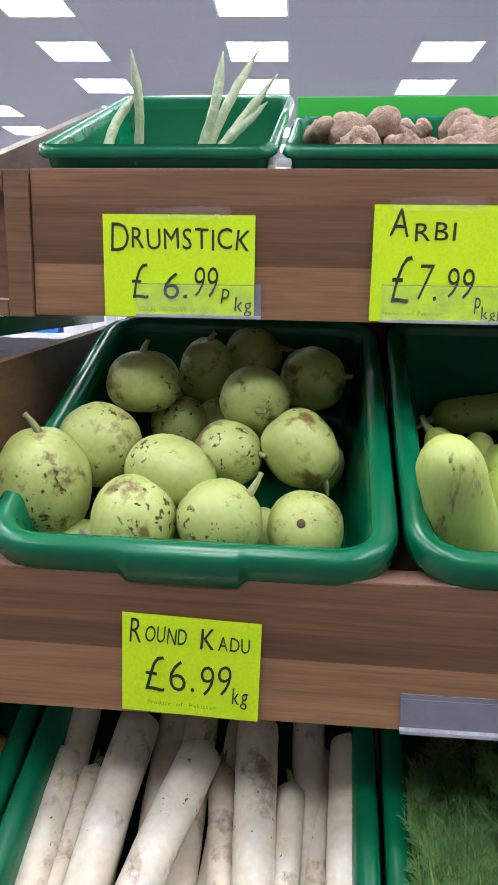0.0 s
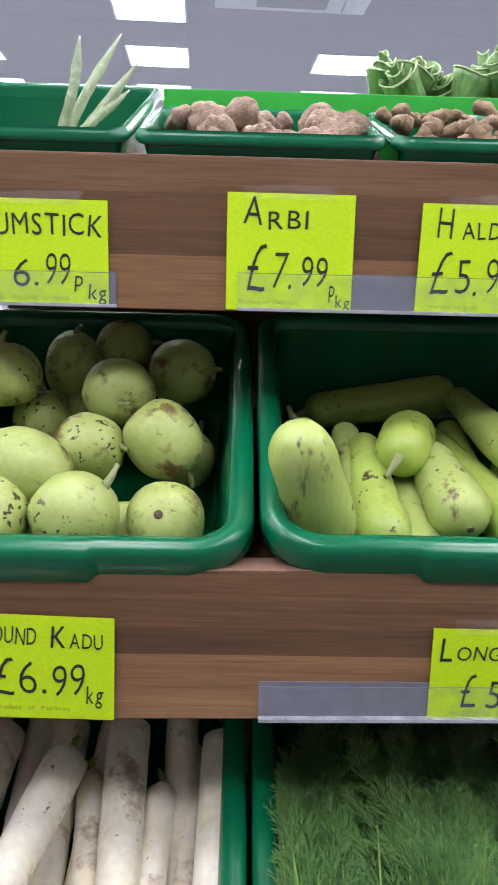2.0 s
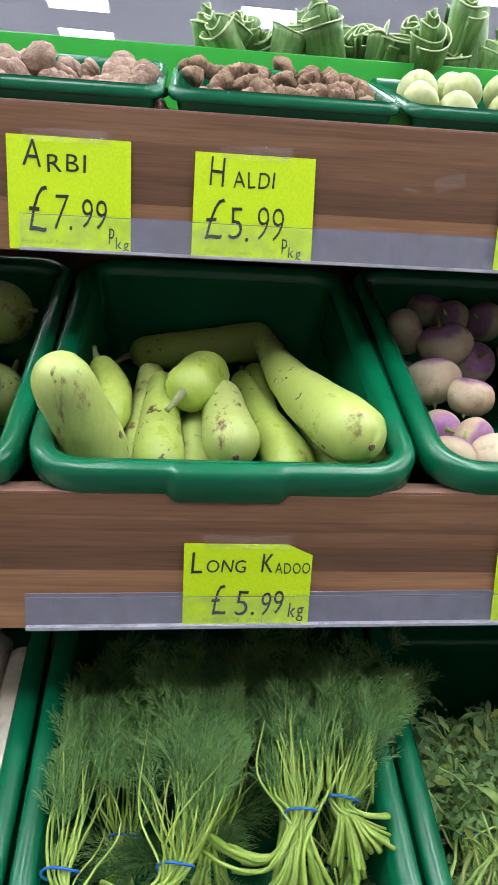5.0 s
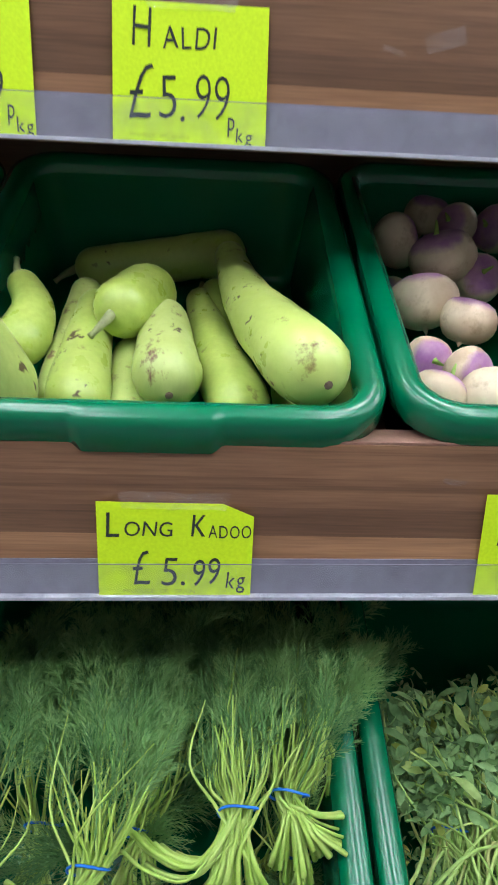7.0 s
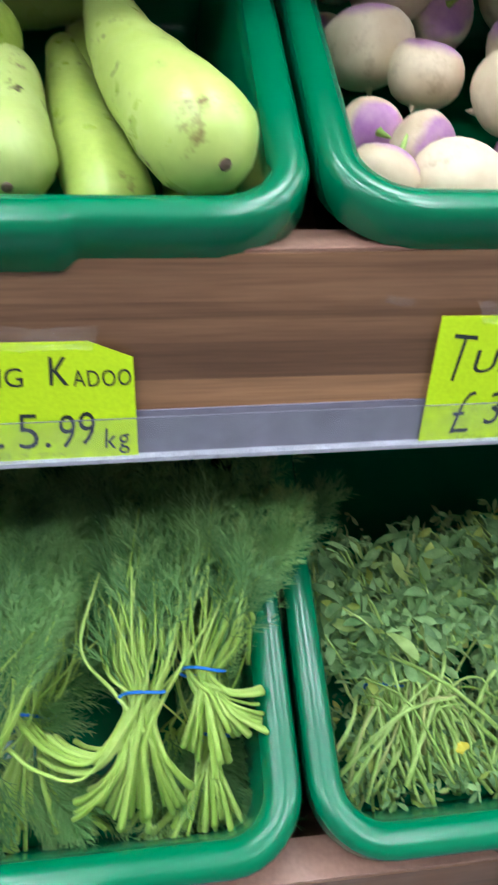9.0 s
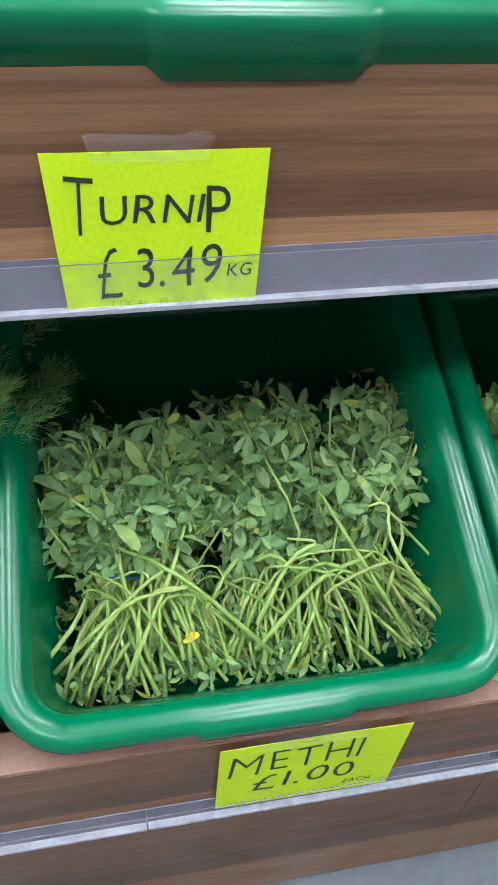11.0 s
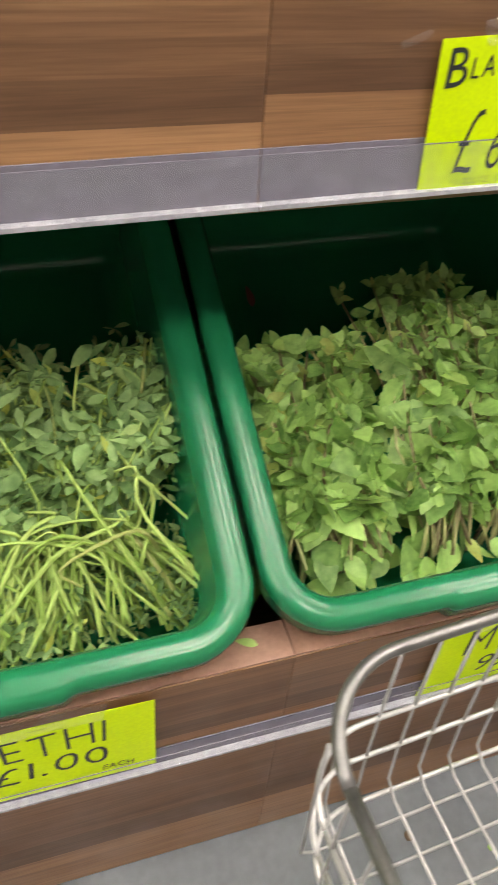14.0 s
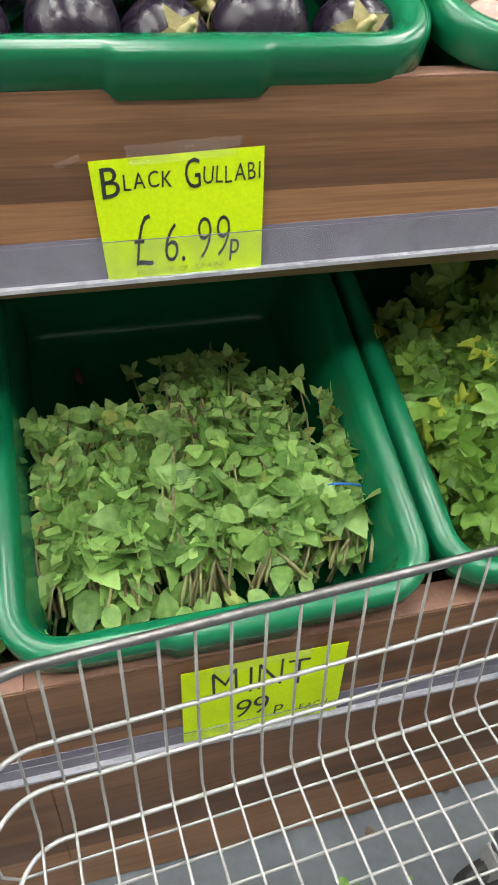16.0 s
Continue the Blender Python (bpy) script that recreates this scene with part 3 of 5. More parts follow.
# ---- ticket strips ----
def ticket_strip(x0, x1, y, z, h, climb=0.0):
    t = thing("ticket_strip", "clear grey plastic ticket strip along the shelf edge", "ticket strip", pose((x0 + x1) / 2, y, z + climb * ((x0 + x1) / 2 - 0.3), 0, -math.degrees(climb), 0), "ticket strips")
    w = (x1 - x0) / 2
    part("backing", box(-w, w, -0.0022, -0.0008, 0.002, h), STRIP, t, smooth=False)
    part("lip", box(-w, w, -0.0095, -0.0008, -0.0025, 0.0018, 0.0006), STRIP_EDGE, t, "pale lower lip", smooth=False)
    part("front", box(-w, w, -0.0098, -0.0088, 0.0018, h * 0.96), POCKET, t, "clear front flap", smooth=False)
    part("crease", box(-w, w, -0.0104, -0.0098, h * 0.95, h * 0.97), STRIP, t, smooth=False)


ticket_strip(-0.142, 0.022, 1.078, 1.270, 0.042)
ticket_strip(0.175, 1.220, 1.078, 1.270, 0.046)
ticket_strip(1.224, 2.7, 1.078, 1.270, 0.046)
ticket_strip(0.209, 1.2215, 0.886, 0.817, 0.044, LIFT)
ticket_strip(1.2225, 2.7, 0.886, 0.817, 0.044, LIFT)
ticket_strip(0.209, 0.824, 0.675, 0.324, 0.036)
ticket_strip(0.8255, 2.7, 0.675, 0.324, 0.036)

# ---- price cards ----
GLYPHS = {}
PEN = 0.0036


def glyph(ch, thin):
    """Outline of a letter and its faces; thin: how far the strokes are drawn in or out."""
    if (ch, thin) not in GLYPHS:
        cu = bpy.data.curves.new("glyph", "FONT")
        cu.body, cu.size, cu.resolution_u, cu.offset = ch, 1.0, 3, thin / 1000
        ob = new("glyph", cu)
        me = bpy.data.meshes.new_from_object(ob)
        vs, fs = [v.co.copy() for v in me.vertices], [tuple(p.vertices) for p in me.polygons]
        bpy.data.objects.remove(ob)
        bpy.data.meshes.remove(me)
        lo, hi = min(v.x for v in vs), max(v.x for v in vs)
        GLYPHS[ch, thin] = ([Vector((v.x - lo, v.y, 0)) for v in vs], fs, hi - lo)
    return GLYPHS[ch, thin]


def lettering(text, x, z, cap, width, shake=0.05, seed=1, pen=PEN):
    """Hand-lettered text as flat shapes on a card: x to the right, z up, fitted to a width and a letter height."""
    r = random.Random(seed)
    size = cap / 0.72
    thin = round(max(-16, min(0, (pen / size - 0.085) * 500)) / 4) * 4
    gap = 0.10 if len(text) < 3 else 0.14
    total = sum(glyph(c, thin)[2] + gap for c in text) - gap
    squeeze, out, cx = width / (total * size), [], 0.0
    for c in text:
        vs, fs, w = glyph(c, thin)
        turn, lift, slant = r.uniform(-shake, shake), r.uniform(-shake, shake) * 0.5, r.uniform(0.0, 0.12)
        pts = []
        for v in vs:
            a, b_ = v.x + slant * v.y, v.y
            a, b_ = a * math.cos(turn) - b_ * math.sin(turn), a * math.sin(turn) + b_ * math.cos(turn) + lift
            a += 0.018 * math.sin(5 * b_ + seed)
            pts.append((x + (cx + a) * size * squeeze, 0, z + b_ * size))
        out.append((pts, fs))
        cx += w + gap
    return out


def price_card(label, x0, x1, z0, z1, y, lines, tilt=0.0, flare=0.0, tape=True, nip=False, seed=1):
    """lines: text, left, right, base and letter height as parts of the card; a sixth entry marks faint writing."""
    w, h = x1 - x0, z1 - z0
    t = thing("price_card", label, "price card", pose((x0 + x1) / 2, y, z0, 0, tilt, 0), "price cards")

    def bow(x, z):
        return -0.0045 - 0.0025 * max(0.0, z / h) * (0.6 + 0.4 * math.cos(3 * x / w + seed))
    nx, nz = 10, 6
    front, faces = [], []
    for j in range(nz + 1):
        for i in range(nx + 1):
            z = h * j / nz
            x = (i / nx - 0.5) * w * (1 + flare * (j / nz - 1))
            if nip and j == nz and i >= nx - 1:
                z -= 0.012 * (i - nx + 2) * 0.6
            front.append((x, bow(x, z), z))
    n = len(front)
    for j in range(nz):
        for i in range(nx):
            a = j * (nx + 1) + i
            faces.append((a, a + 1, a + nx + 2, a + nx + 1))
            faces.append((n + a + nx + 1, n + a + nx + 2, n + a + 1, n + a))
    rim_i = [*range(nx + 1), *[(j + 1) * (nx + 1) - 1 for j in range(1, nz + 1)], *[nz * (nx + 1) + i for i in range(nx - 1, -1, -1)], *[j * (nx + 1) for j in range(nz - 1, 0, -1)]]
    for a, b_ in zip(rim_i, rim_i[1:] + rim_i[:1]):
        faces.append((b_, a, n + a, n + b_))
    me = bpy.data.meshes.new("card")
    me.from_pydata(front + [(x, y_ + 0.0005, z) for x, y_, z in front], [], faces)
    mesh_part("card", me, CARD, t, smooth=False)
    for k, (text, left, right, base, cap, *faint) in enumerate(lines):
        pieces = lettering(text, (left - 0.5) * w, base * h, cap * h, (right - left) * w, 0.02 if faint else 0.07, seed * 7 + k, 0.0007 if faint else PEN)
        pieces = [([(px, bow(px, pz) - 0.0006, pz) for px, _, pz in v], f) for v, f in pieces]
        mesh_part("lettering", data_mesh("lettering", pieces), FAINT if faint else INK, t, "faint small lettering" if faint else "black marker lettering", smooth=False)
    if tape:
        r = random.Random(seed)
        a, b_ = -w * r.uniform(0.25, 0.36), w * r.uniform(0.2, 0.34)
        bm = bmesh.new()
        q = [bm.verts.new(p) for p in ((a, -0.0085, h * 0.95), (b_, -0.008, h * 0.95), (b_ + 0.006, -0.0018, h + 0.011), (a - 0.004, -0.0016, h + 0.009))]
        bm.faces.new(q)
        bmesh.ops.subdivide_edges(bm, edges=bm.edges[:], cuts=11, use_grid_fill=True)
        for v in bm.verts:
            k = v.co * 130 + Vector((seed * 3.1, 0, 0))
            v.co.y -= 0.006 * max(0.0, noise.noise(k)) + 0.0015 * abs(noise.noise(k * 2.7))
            v.co.z += (0.004 * noise.noise(k * 0.6)) if v.co.z > h else 0.0
        part("tape", bm, TAPE, t, "crumpled clear sticky tape", smooth=False)


NEON = "neon yellow price card, hand-lettered in black marker, "
price_card(NEON + "for drumstick", -0.185, 0.013, 1.268, 1.397, 1.078, [("D", 0.05, 0.165, 0.65, 0.30), ("RUMSTICK", 0.19, 0.96, 0.67, 0.21), ("£", 0.19, 0.30, 0.18, 0.38), ("6.", 0.40, 0.56, 0.18, 0.28), ("99", 0.595, 0.755, 0.20, 0.32), ("p", 0.785, 0.835, 0.19, 0.16), ("kg", 0.87, 0.985, 0.07, 0.15), ("LOCAL", 0.23, 0.35, 0.055, 0.045, 1), ("PRODUCE", 0.38, 0.55, 0.055, 0.045, 1), ("OF", 0.575, 0.62, 0.055, 0.045, 1), ("INDIA", 0.645, 0.75, 0.055, 0.045, 1)], seed=1)
price_card(NEON + "for arbi", 0.161, 0.320, 1.269, 1.411, 1.078, [("A", 0.12, 0.27, 0.735, 0.25), ("RBI", 0.32, 0.63, 0.70, 0.16), ("£", 0.165, 0.31, 0.16, 0.45), ("7.", 0.36, 0.52, 0.175, 0.34), ("99", 0.585, 0.79, 0.21, 0.28), ("p.", 0.82, 0.885, 0.125, 0.15), ("kg", 0.875, 0.985, 0.035, 0.10), ("Produce", 0.1, 0.27, 0.055, 0.04, 1), ("of", 0.30, 0.35, 0.055, 0.04, 1), ("Pakistan", 0.38, 0.57, 0.055, 0.04, 1)], seed=2)
price_card(NEON + "for haldi", 0.404, 0.565, 1.269, 1.404, 1.078, [("H", 0.12, 0.235, 0.69, 0.29), ("ALDI", 0.32, 0.66, 0.69, 0.16), ("£", 0.10, 0.25, 0.155, 0.42), ("5.", 0.30, 0.47, 0.18, 0.33), ("99", 0.52, 0.745, 0.18, 0.35), ("p", 0.755, 0.80, 0.13, 0.15), ("kg", 0.81, 0.92, 0.04, 0.11), ("Produce", 0.1, 0.27, 0.05, 0.04, 1), ("of", 0.30, 0.35, 0.05, 0.04, 1), ("India", 0.38, 0.5, 0.05, 0.04, 1)], seed=3, flare=-0.03)
price_card("neon yellow price card with a hand-lettered pound sign", 0.83, 0.99, 1.269, 1.39, 1.078, [("£", 0.1, 0.25, 0.17, 0.4)], seed=4)
price_card(NEON + "for round kadu", -0.116, 0.046, 0.813, 0.938, 0.886, [("R", 0.055, 0.14, 0.70, 0.26), ("OUND", 0.165, 0.47, 0.72, 0.17), ("K", 0.57, 0.67, 0.705, 0.22), ("ADU", 0.695, 0.92, 0.70, 0.15), ("£", 0.165, 0.31, 0.23, 0.40), ("6.", 0.35, 0.53, 0.23, 0.34), ("99", 0.575, 0.80, 0.23, 0.33), ("kg", 0.81, 0.92, 0.17, 0.18), ("Produce", 0.19, 0.36, 0.085, 0.045, 1), ("of", 0.40, 0.45, 0.085, 0.045, 1), ("Pakistan", 0.5, 0.69, 0.085, 0.045, 1)], seed=5, tape=False, tilt=1.2)
price_card(NEON + "for long kadoo", 0.401, 0.561, 0.820, 0.930, 0.886, [("L", 0.06, 0.145, 0.65, 0.27), ("ONG", 0.17, 0.48, 0.655, 0.16), ("K", 0.60, 0.69, 0.66, 0.24), ("ADOO", 0.71, 0.985, 0.65, 0.14), ("£", 0.225, 0.335, 0.12, 0.40), ("5.", 0.41, 0.565, 0.12, 0.33), ("99", 0.61, 0.79, 0.125, 0.31), ("kg", 0.835, 0.96, 0.10, 0.19), ("PRODUCE", 0.16, 0.36, 0.03, 0.05, 1), ("OF", 0.4, 0.45, 0.03, 0.05, 1), ("SPAIN", 0.5, 0.63, 0.03, 0.05, 1)], seed=6, nip=True)
price_card(NEON + "for turnip", 0.800, 0.957, 0.821, 0.946, 0.886, [("T", 0.075, 0.20, 0.53, 0.38), ("URNI", 0.225, 0.69, 0.59, 0.18), ("P", 0.71, 0.82, 0.51, 0.31), ("£", 0.19, 0.30, 0.10, 0.37), ("3.", 0.38, 0.51, 0.15, 0.28), ("49", 0.55, 0.79, 0.16, 0.28), ("KG", 0.82, 0.94, 0.21, 0.09), ("LOCAL", 0.25, 0.43, 0.03, 0.05, 1), ("PRODUCE", 0.48, 0.72, 0.03, 0.05, 1)], seed=7, flare=0.06)
price_card(NEON + "for black gullabi", 1.356, 1.520, 0.830, 0.950, 0.886, [("B", 0.055, 0.155, 0.71, 0.245), ("LACK", 0.175, 0.45, 0.76, 0.13), ("G", 0.525, 0.615, 0.735, 0.24), ("ULLABI", 0.63, 0.97, 0.75, 0.14), ("£", 0.20, 0.305, 0.13, 0.47), ("6.", 0.375, 0.50, 0.14, 0.35), ("99", 0.575, 0.765, 0.14, 0.38), ("p", 0.775, 0.83, 0.16, 0.2), ("PRODUCE", 0.2, 0.42, 0.05, 0.05, 1), ("OF", 0.46, 0.51, 0.05, 0.05, 1), ("SPAIN", 0.56, 0.72, 0.05, 0.05, 1)], seed=8, tilt=-2.5, flare=0.05)
price_card(NEON + "for methi", 0.896, 1.085, 0.336, 0.478, 0.675, [("M", 0.05, 0.21, 0.54, 0.36), ("ETHI", 0.27, 0.75, 0.57, 0.33), ("£", 0.19, 0.31, 0.25, 0.27), ("1.00", 0.36, 0.76, 0.27, 0.26), ("EACH", 0.72, 0.88, 0.12, 0.08)], seed=9, tilt=1.2)
price_card(NEON + "for mint", 1.383, 1.577, 0.329, 0.467, 0.675, [("M", 0.18, 0.33, 0.56, 0.40), ("INT", 0.40, 0.77, 0.56, 0.38), ("99", 0.31, 0.53, 0.22, 0.27), ("p", 0.57, 0.63, 0.2, 0.14), ("EACH", 0.74, 0.92, 0.14, 0.08)], seed=10)
price_card("neon yellow hand-lettered price card below the dill", 0.375, 0.55, 0.327, 0.435, 0.675, [("£", 0.2, 0.32, 0.2, 0.4)], seed=11)

# ---- round gourds, turnips, aubergines and other round things ----
def round_body(r, squash, seg=20, rings=12, dent=0.1, wob=0.05, ribs=0, seed=0, pear=0.0):
    """A turned body of radius r, axis z, a dent at both poles and an uneven skin."""
    bm = bmesh.new()
    off = Vector((seed * 3.7, seed * 1.3, 0))
    cols = []
    for i in range(1, rings):
        a = math.pi * i / rings
        q = []
        for j in range(seg):
            b_ = 2 * math.pi * j / seg
            k = r * math.sin(a) ** 0.92 * (1 + pear * math.cos(a)) * (1 + (0.015 * math.cos(ribs * b_) if ribs else 0))
            v = Vector((k * math.cos(b_), k * math.sin(b_), r * squash * (math.cos(a) - dent * math.cos(a) ** 5)))
            v *= 1 + wob * noise.noise(v * (1.3 / r) + off)
            q.append(bm.verts.new(v))
        cols.append(q)
    top, bot = bm.verts.new((0, 0, r * squash * (1 - dent * 1.3))), bm.verts.new((0, 0, -r * squash * (1 - dent * 1.3)))
    for a, b_ in zip(cols, cols[1:]):
        for j in range(seg):
            bm.faces.new((a[j], a[(j + 1) % seg], b_[(j + 1) % seg], b_[j]))
    for j in range(seg):
        bm.faces.new((top, cols[0][(j + 1) % seg], cols[0][j]))
        bm.faces.new((bot, cols[-1][j], cols[-1][(j + 1) % seg]))
    return bm


def stalk(parent, base, way, ln, r, material=STALK, name="stalk"):
    way = Vector(way).normalized()
    side = way.orthogonal() * ln * 0.25
    pts = curve_points([Vector(base) - way * 0.004, Vector(base) + way * ln * 0.5 + side * 0.4, Vector(base) + way * ln + side], 6)
    tube(name, pts, [r * (1.5 - 0.9 * i / 6 + (0.35 if i == 6 else 0)) for i in range(7)], material, parent, seg=7)


# across, along the slope, height over the rim, radius; then tall or flat, and the way the stalk points
GOURDS = [
    (-0.216, 0.15, -0.030, 0.065, 1.22, (0.05, 0.25, 1)), (-0.161, 0.23, -0.024, 0.060, 1.0, (-0.1, -0.9, -0.1)), (-0.12, 0.352, 0.012, 0.057, 0.86, (0, 0.3, 1)),
    (-0.044, 0.472, -0.035, 0.047, 1.25, (0.1, 0.2, 1)), (0.028, 0.548, -0.045, 0.052, 1.0, (1, 0, 0.4)), (0.135, 0.45, -0.032, 0.053, 1.05, (1, -0.2, 0.25)),
    (0.052, 0.33, -0.003, 0.052, 0.95, (0.2, -1, 0.25)), (-0.072, 0.36, -0.068, 0.046, 1.0, (0, 0.5, 1)), (-0.042, 0.16, -0.014, 0.050, 1.3, (1, -0.1, -0.25)),
    (0.022, 0.242, -0.037, 0.048, 1.05, (1, -0.2, 0.2)), (0.123, 0.252, -0.031, 0.052, 1.15, (0.75, -0.6, -0.65)), (-0.08, 0.1, -0.039, 0.055, 1.05, (0.1, 0.7, 0.7)),
    (0.029, 0.106, -0.041, 0.054, 1.02, (0.75, 0.3, 0.65)), (0.136, 0.124, -0.065, 0.050, 1.05, (0.1, 0.6, -0.7)), (-0.01, 0.39, -0.085, 0.045, 1.0, (0, 1, 0.5)),
    (-0.155, 0.105, -0.110, 0.045, 1.0, (0.4, 0.5, 0.4)), (-0.05, 0.19, -0.13, 0.05, 1.0, (0.4, 0.5, 0.4)), (0.07, 0.17, -0.135, 0.05, 1.0, (0.4, 0.5, 0.4)),
    (0.14, 0.34, -0.12, 0.05, 1.0, (0.4, 0.5, 0.4)), (-0.14, 0.27, -0.11, 0.055, 1.0, (0.4, 0.5, 0.4)), (0.03, 0.47, -0.13, 0.05, 1.0, (0, 0.5, 0.4)),
]
for i, (u, v, w, r, sq, way) in enumerate(GOURDS):
    g = thing("round_gourd", "pale green round gourd with brown flecks, in a green tray", "gourd", T_KADU @ Matrix.Translation((u, v, w)) @ along((0, 0, 0), way) @ pose(0, 0, 0, 0, 0, 57 * i), "round gourds")
    part("fruit", round_body(r, sq, 24, 14, 0.06, 0.05, 0, i, -0.08), KADU, g)
    stalk(g, (0, 0, r * sq * 0.9), (0.2, 0.1, 1), (0.03, 0.014, 0.022, 0.016)[i % 4], 0.0042)
    part("blossom_end", round_body(0.006, 0.3, 8, 5), BLOSSOM, g, m=pose(0, 0, -r * sq * 0.925))

# long gourds: neck and bulb ends in the tray's own measures, with the radius at each
LONGS = [
    ((-0.214, 0.085, 0.098), (-0.186, 0.093, 0.015), (-0.155, 0.105, -0.095), 0.036, 0.045, 0), ((-0.188, 0.310, -0.040), (-0.160, 0.250, -0.052), (-0.168, 0.165, -0.065), 0.019, 0.034, 1),
    ((-0.108, 0.36, -0.080), (-0.112, 0.24, -0.085), (-0.118, 0.095, -0.094), 0.021, 0.026, 0), ((-0.088, 0.315, -0.070), (-0.089, 0.19, -0.072), (-0.088, 0.075, -0.080), 0.024, 0.038, 0),
    ((-0.058, 0.205, -0.026), (-0.036, 0.262, -0.044), (-0.008, 0.338, -0.066), 0.036, 0.042, 1), ((-0.038, 0.25, -0.10), (-0.036, 0.17, -0.10), (-0.030, 0.075, -0.10), 0.025, 0.028, 0),
    ((0.000, 0.285, -0.068), (0.007, 0.195, -0.063), (0.016, 0.098, -0.056), 0.030, 0.042, 0), ((0.043, 0.395, -0.115), (0.063, 0.25, -0.095), (0.104, 0.080, -0.080), 0.021, 0.038, 1),
    ((0.066, 0.41, -0.105), (0.070, 0.35, -0.11), (0.073, 0.24, -0.12), 0.020, 0.026, 0), ((0.084, 0.452, -0.072), (0.110, 0.265, -0.042), (0.178, 0.040, 0.012), 0.022, 0.045, 0),
    ((-0.155, 0.500, -0.140), (-0.02, 0.520, -0.13), (0.115, 0.535, -0.115), 0.031, 0.038, 1), ((0.13, 0.33, -0.12), (0.165, 0.24, -0.12), (0.180, 0.10, -0.115), 0.022, 0.036, 0),
]
for i, (a, c, b_, ra, rb, has_stalk) in enumerate(LONGS):
    n = 30
    base = Vector(c)
    fine_line = curve_points([a, c, b_], 240)
    steps = [0.5 - 0.5 * math.cos(math.pi * k / n) for k in range(n + 1)]
    pts = [fine_line[round(240 * s)] - base for s in steps]
    length = (Vector(a) - base).length + (Vector(b_) - base).length
    fa, fb = min(0.4, ra * 1.15 / length), min(0.4, rb * 1.15 / length)
    rad = []
    for k in range(n + 1):
        s = steps[k]
        body = ra + (rb - ra) * (3 * s * s - 2 * s ** 3 if s < 1 else 1)
        rad.append(max(0.003, body * min(1.0, math.sqrt(max(0.0, 1 - (max(0.0, fa - s) / fa) ** 2)), math.sqrt(max(0.0, 1 - (max(0.0, s - 1 + fb) / fb) ** 2)))))
    g = thing("long_gourd", ("smooth pale green long gourd in a green tray", "pale green long gourd with brown scars in a green tray")[i in (0, 2, 5, 6)], "gourd", T_LONG @ Matrix.Translation(base), "long gourds")
    tube("fruit", pts, rad, LONG_SCAR if i in (0, 2, 5, 6) else LONG, g, seg=20, bump=0.06)
    if has_stalk:
        stalk(g, pts[0], pts[0] - pts[6] + Vector((0.0, 0.0, -0.004)), 0.035, 0.0048)
    d = (pts[-1] - pts[-6]).normalized()
    part("blossom_end", round_body(0.005, 0.4, 8, 5), BLOSSOM, g, m=Matrix.Translation(pts[-1]) @ along((0, 0, 0), d))

# turnips: the row that shows first, then the rest of the heap
TURNIPS = [
    (-0.168, 0.440, -0.046, 0.041), (-0.086, 0.580, -0.070, 0.040), (-0.112, 0.385, -0.040, 0.047), (-0.151, 0.305, -0.062, 0.047), (-0.165, 0.196, -0.078, 0.031),
    (-0.172, 0.112, -0.066, 0.035), (-0.104, 0.256, -0.058, 0.037), (-0.122, 0.170, -0.075, 0.033), (-0.112, 0.100, -0.064, 0.043), (-0.180, 0.355, -0.085, 0.028), (-0.060, 0.371, -0.062, 0.036), (-0.051, 0.53, -0.060, 0.034),
    (-0.033, 0.125, -0.060, 0.040), (0.036, 0.160, -0.058, 0.039), (0.086, 0.110, -0.066, 0.041), (0.165, 0.110, -0.08, 0.040), (-0.035, 0.215, -0.05, 0.040), (0.020, 0.08, -0.085, 0.035), (0.120, 0.19, -0.045, 0.042), (0.005, 0.285, -0.04, 0.042), (0.09, 0.285, -0.035, 0.042), (0.17, 0.28, -0.05, 0.042), (0.03, 0.40, -0.05, 0.042), (0.12, 0.39, -0.045, 0.044), (0.18, 0.47, -0.06, 0.042), (0.1, 0.5, -0.06, 0.042), (0.01, 0.52, -0.06, 0.038),
]
CROWNS = {0: (1, 0.1, 0.35), 1: (0.2, 0.3, 1), 2: (-0.45, 0.35, 1), 3: (-0.1, 0.8, 0.8), 4: (0.1, -0.8, 0.6), 5: (0.5, 0.5, 0.5), 6: (0.3, 0.6, 0.7), 7: (0.4, -0.6, 0.3), 8: (0.3, 0.9, -0.2), 12: (-1, -0.2, 0.3), 13: (0.2, -0.2, 1), 14: (0.4, 0.8, 0.2)}
for i, (u, v, w, r) in enumerate(TURNIPS):
    tr = random.Random(i + 40)
    way = CROWNS.get(i, (tr.uniform(-0.7, 0.7), tr.uniform(-0.9, 0.5), tr.uniform(0.1, 1)))
    g = thing("turnip", "purple-topped white turnip in a green tray", "turnip", T_TURN @ Matrix.Translation((u, v, w)) @ along((0, 0, 0), way) @ pose(0, 0, 0, 0, 0, 71 * i), "turnips")
    part("root", round_body(r, 0.84, 22, 12, 0.08, 0.06, 0, i + 9, 0.06), TURNIP, g)
    if i % 3:
        tube("sprout", curve_points([(0, 0, r * 0.72), (0.002, 0.001, r * 0.84), (0.006, 0.002, r * 0.84 + 0.014)], 4), [0.005, 0.004, 0.003, 0.0025, 0.001], SPROUT, g, seg=6)
    tube("tap_root", curve_points([(0, 0, -r * 0.72), (0.001, 0, -r * 0.84), (0.004, 0.002, -r * 0.95)], 4), [0.007, 0.0045, 0.003, 0.0018, 0.0008], TURNIP, g, seg=6)

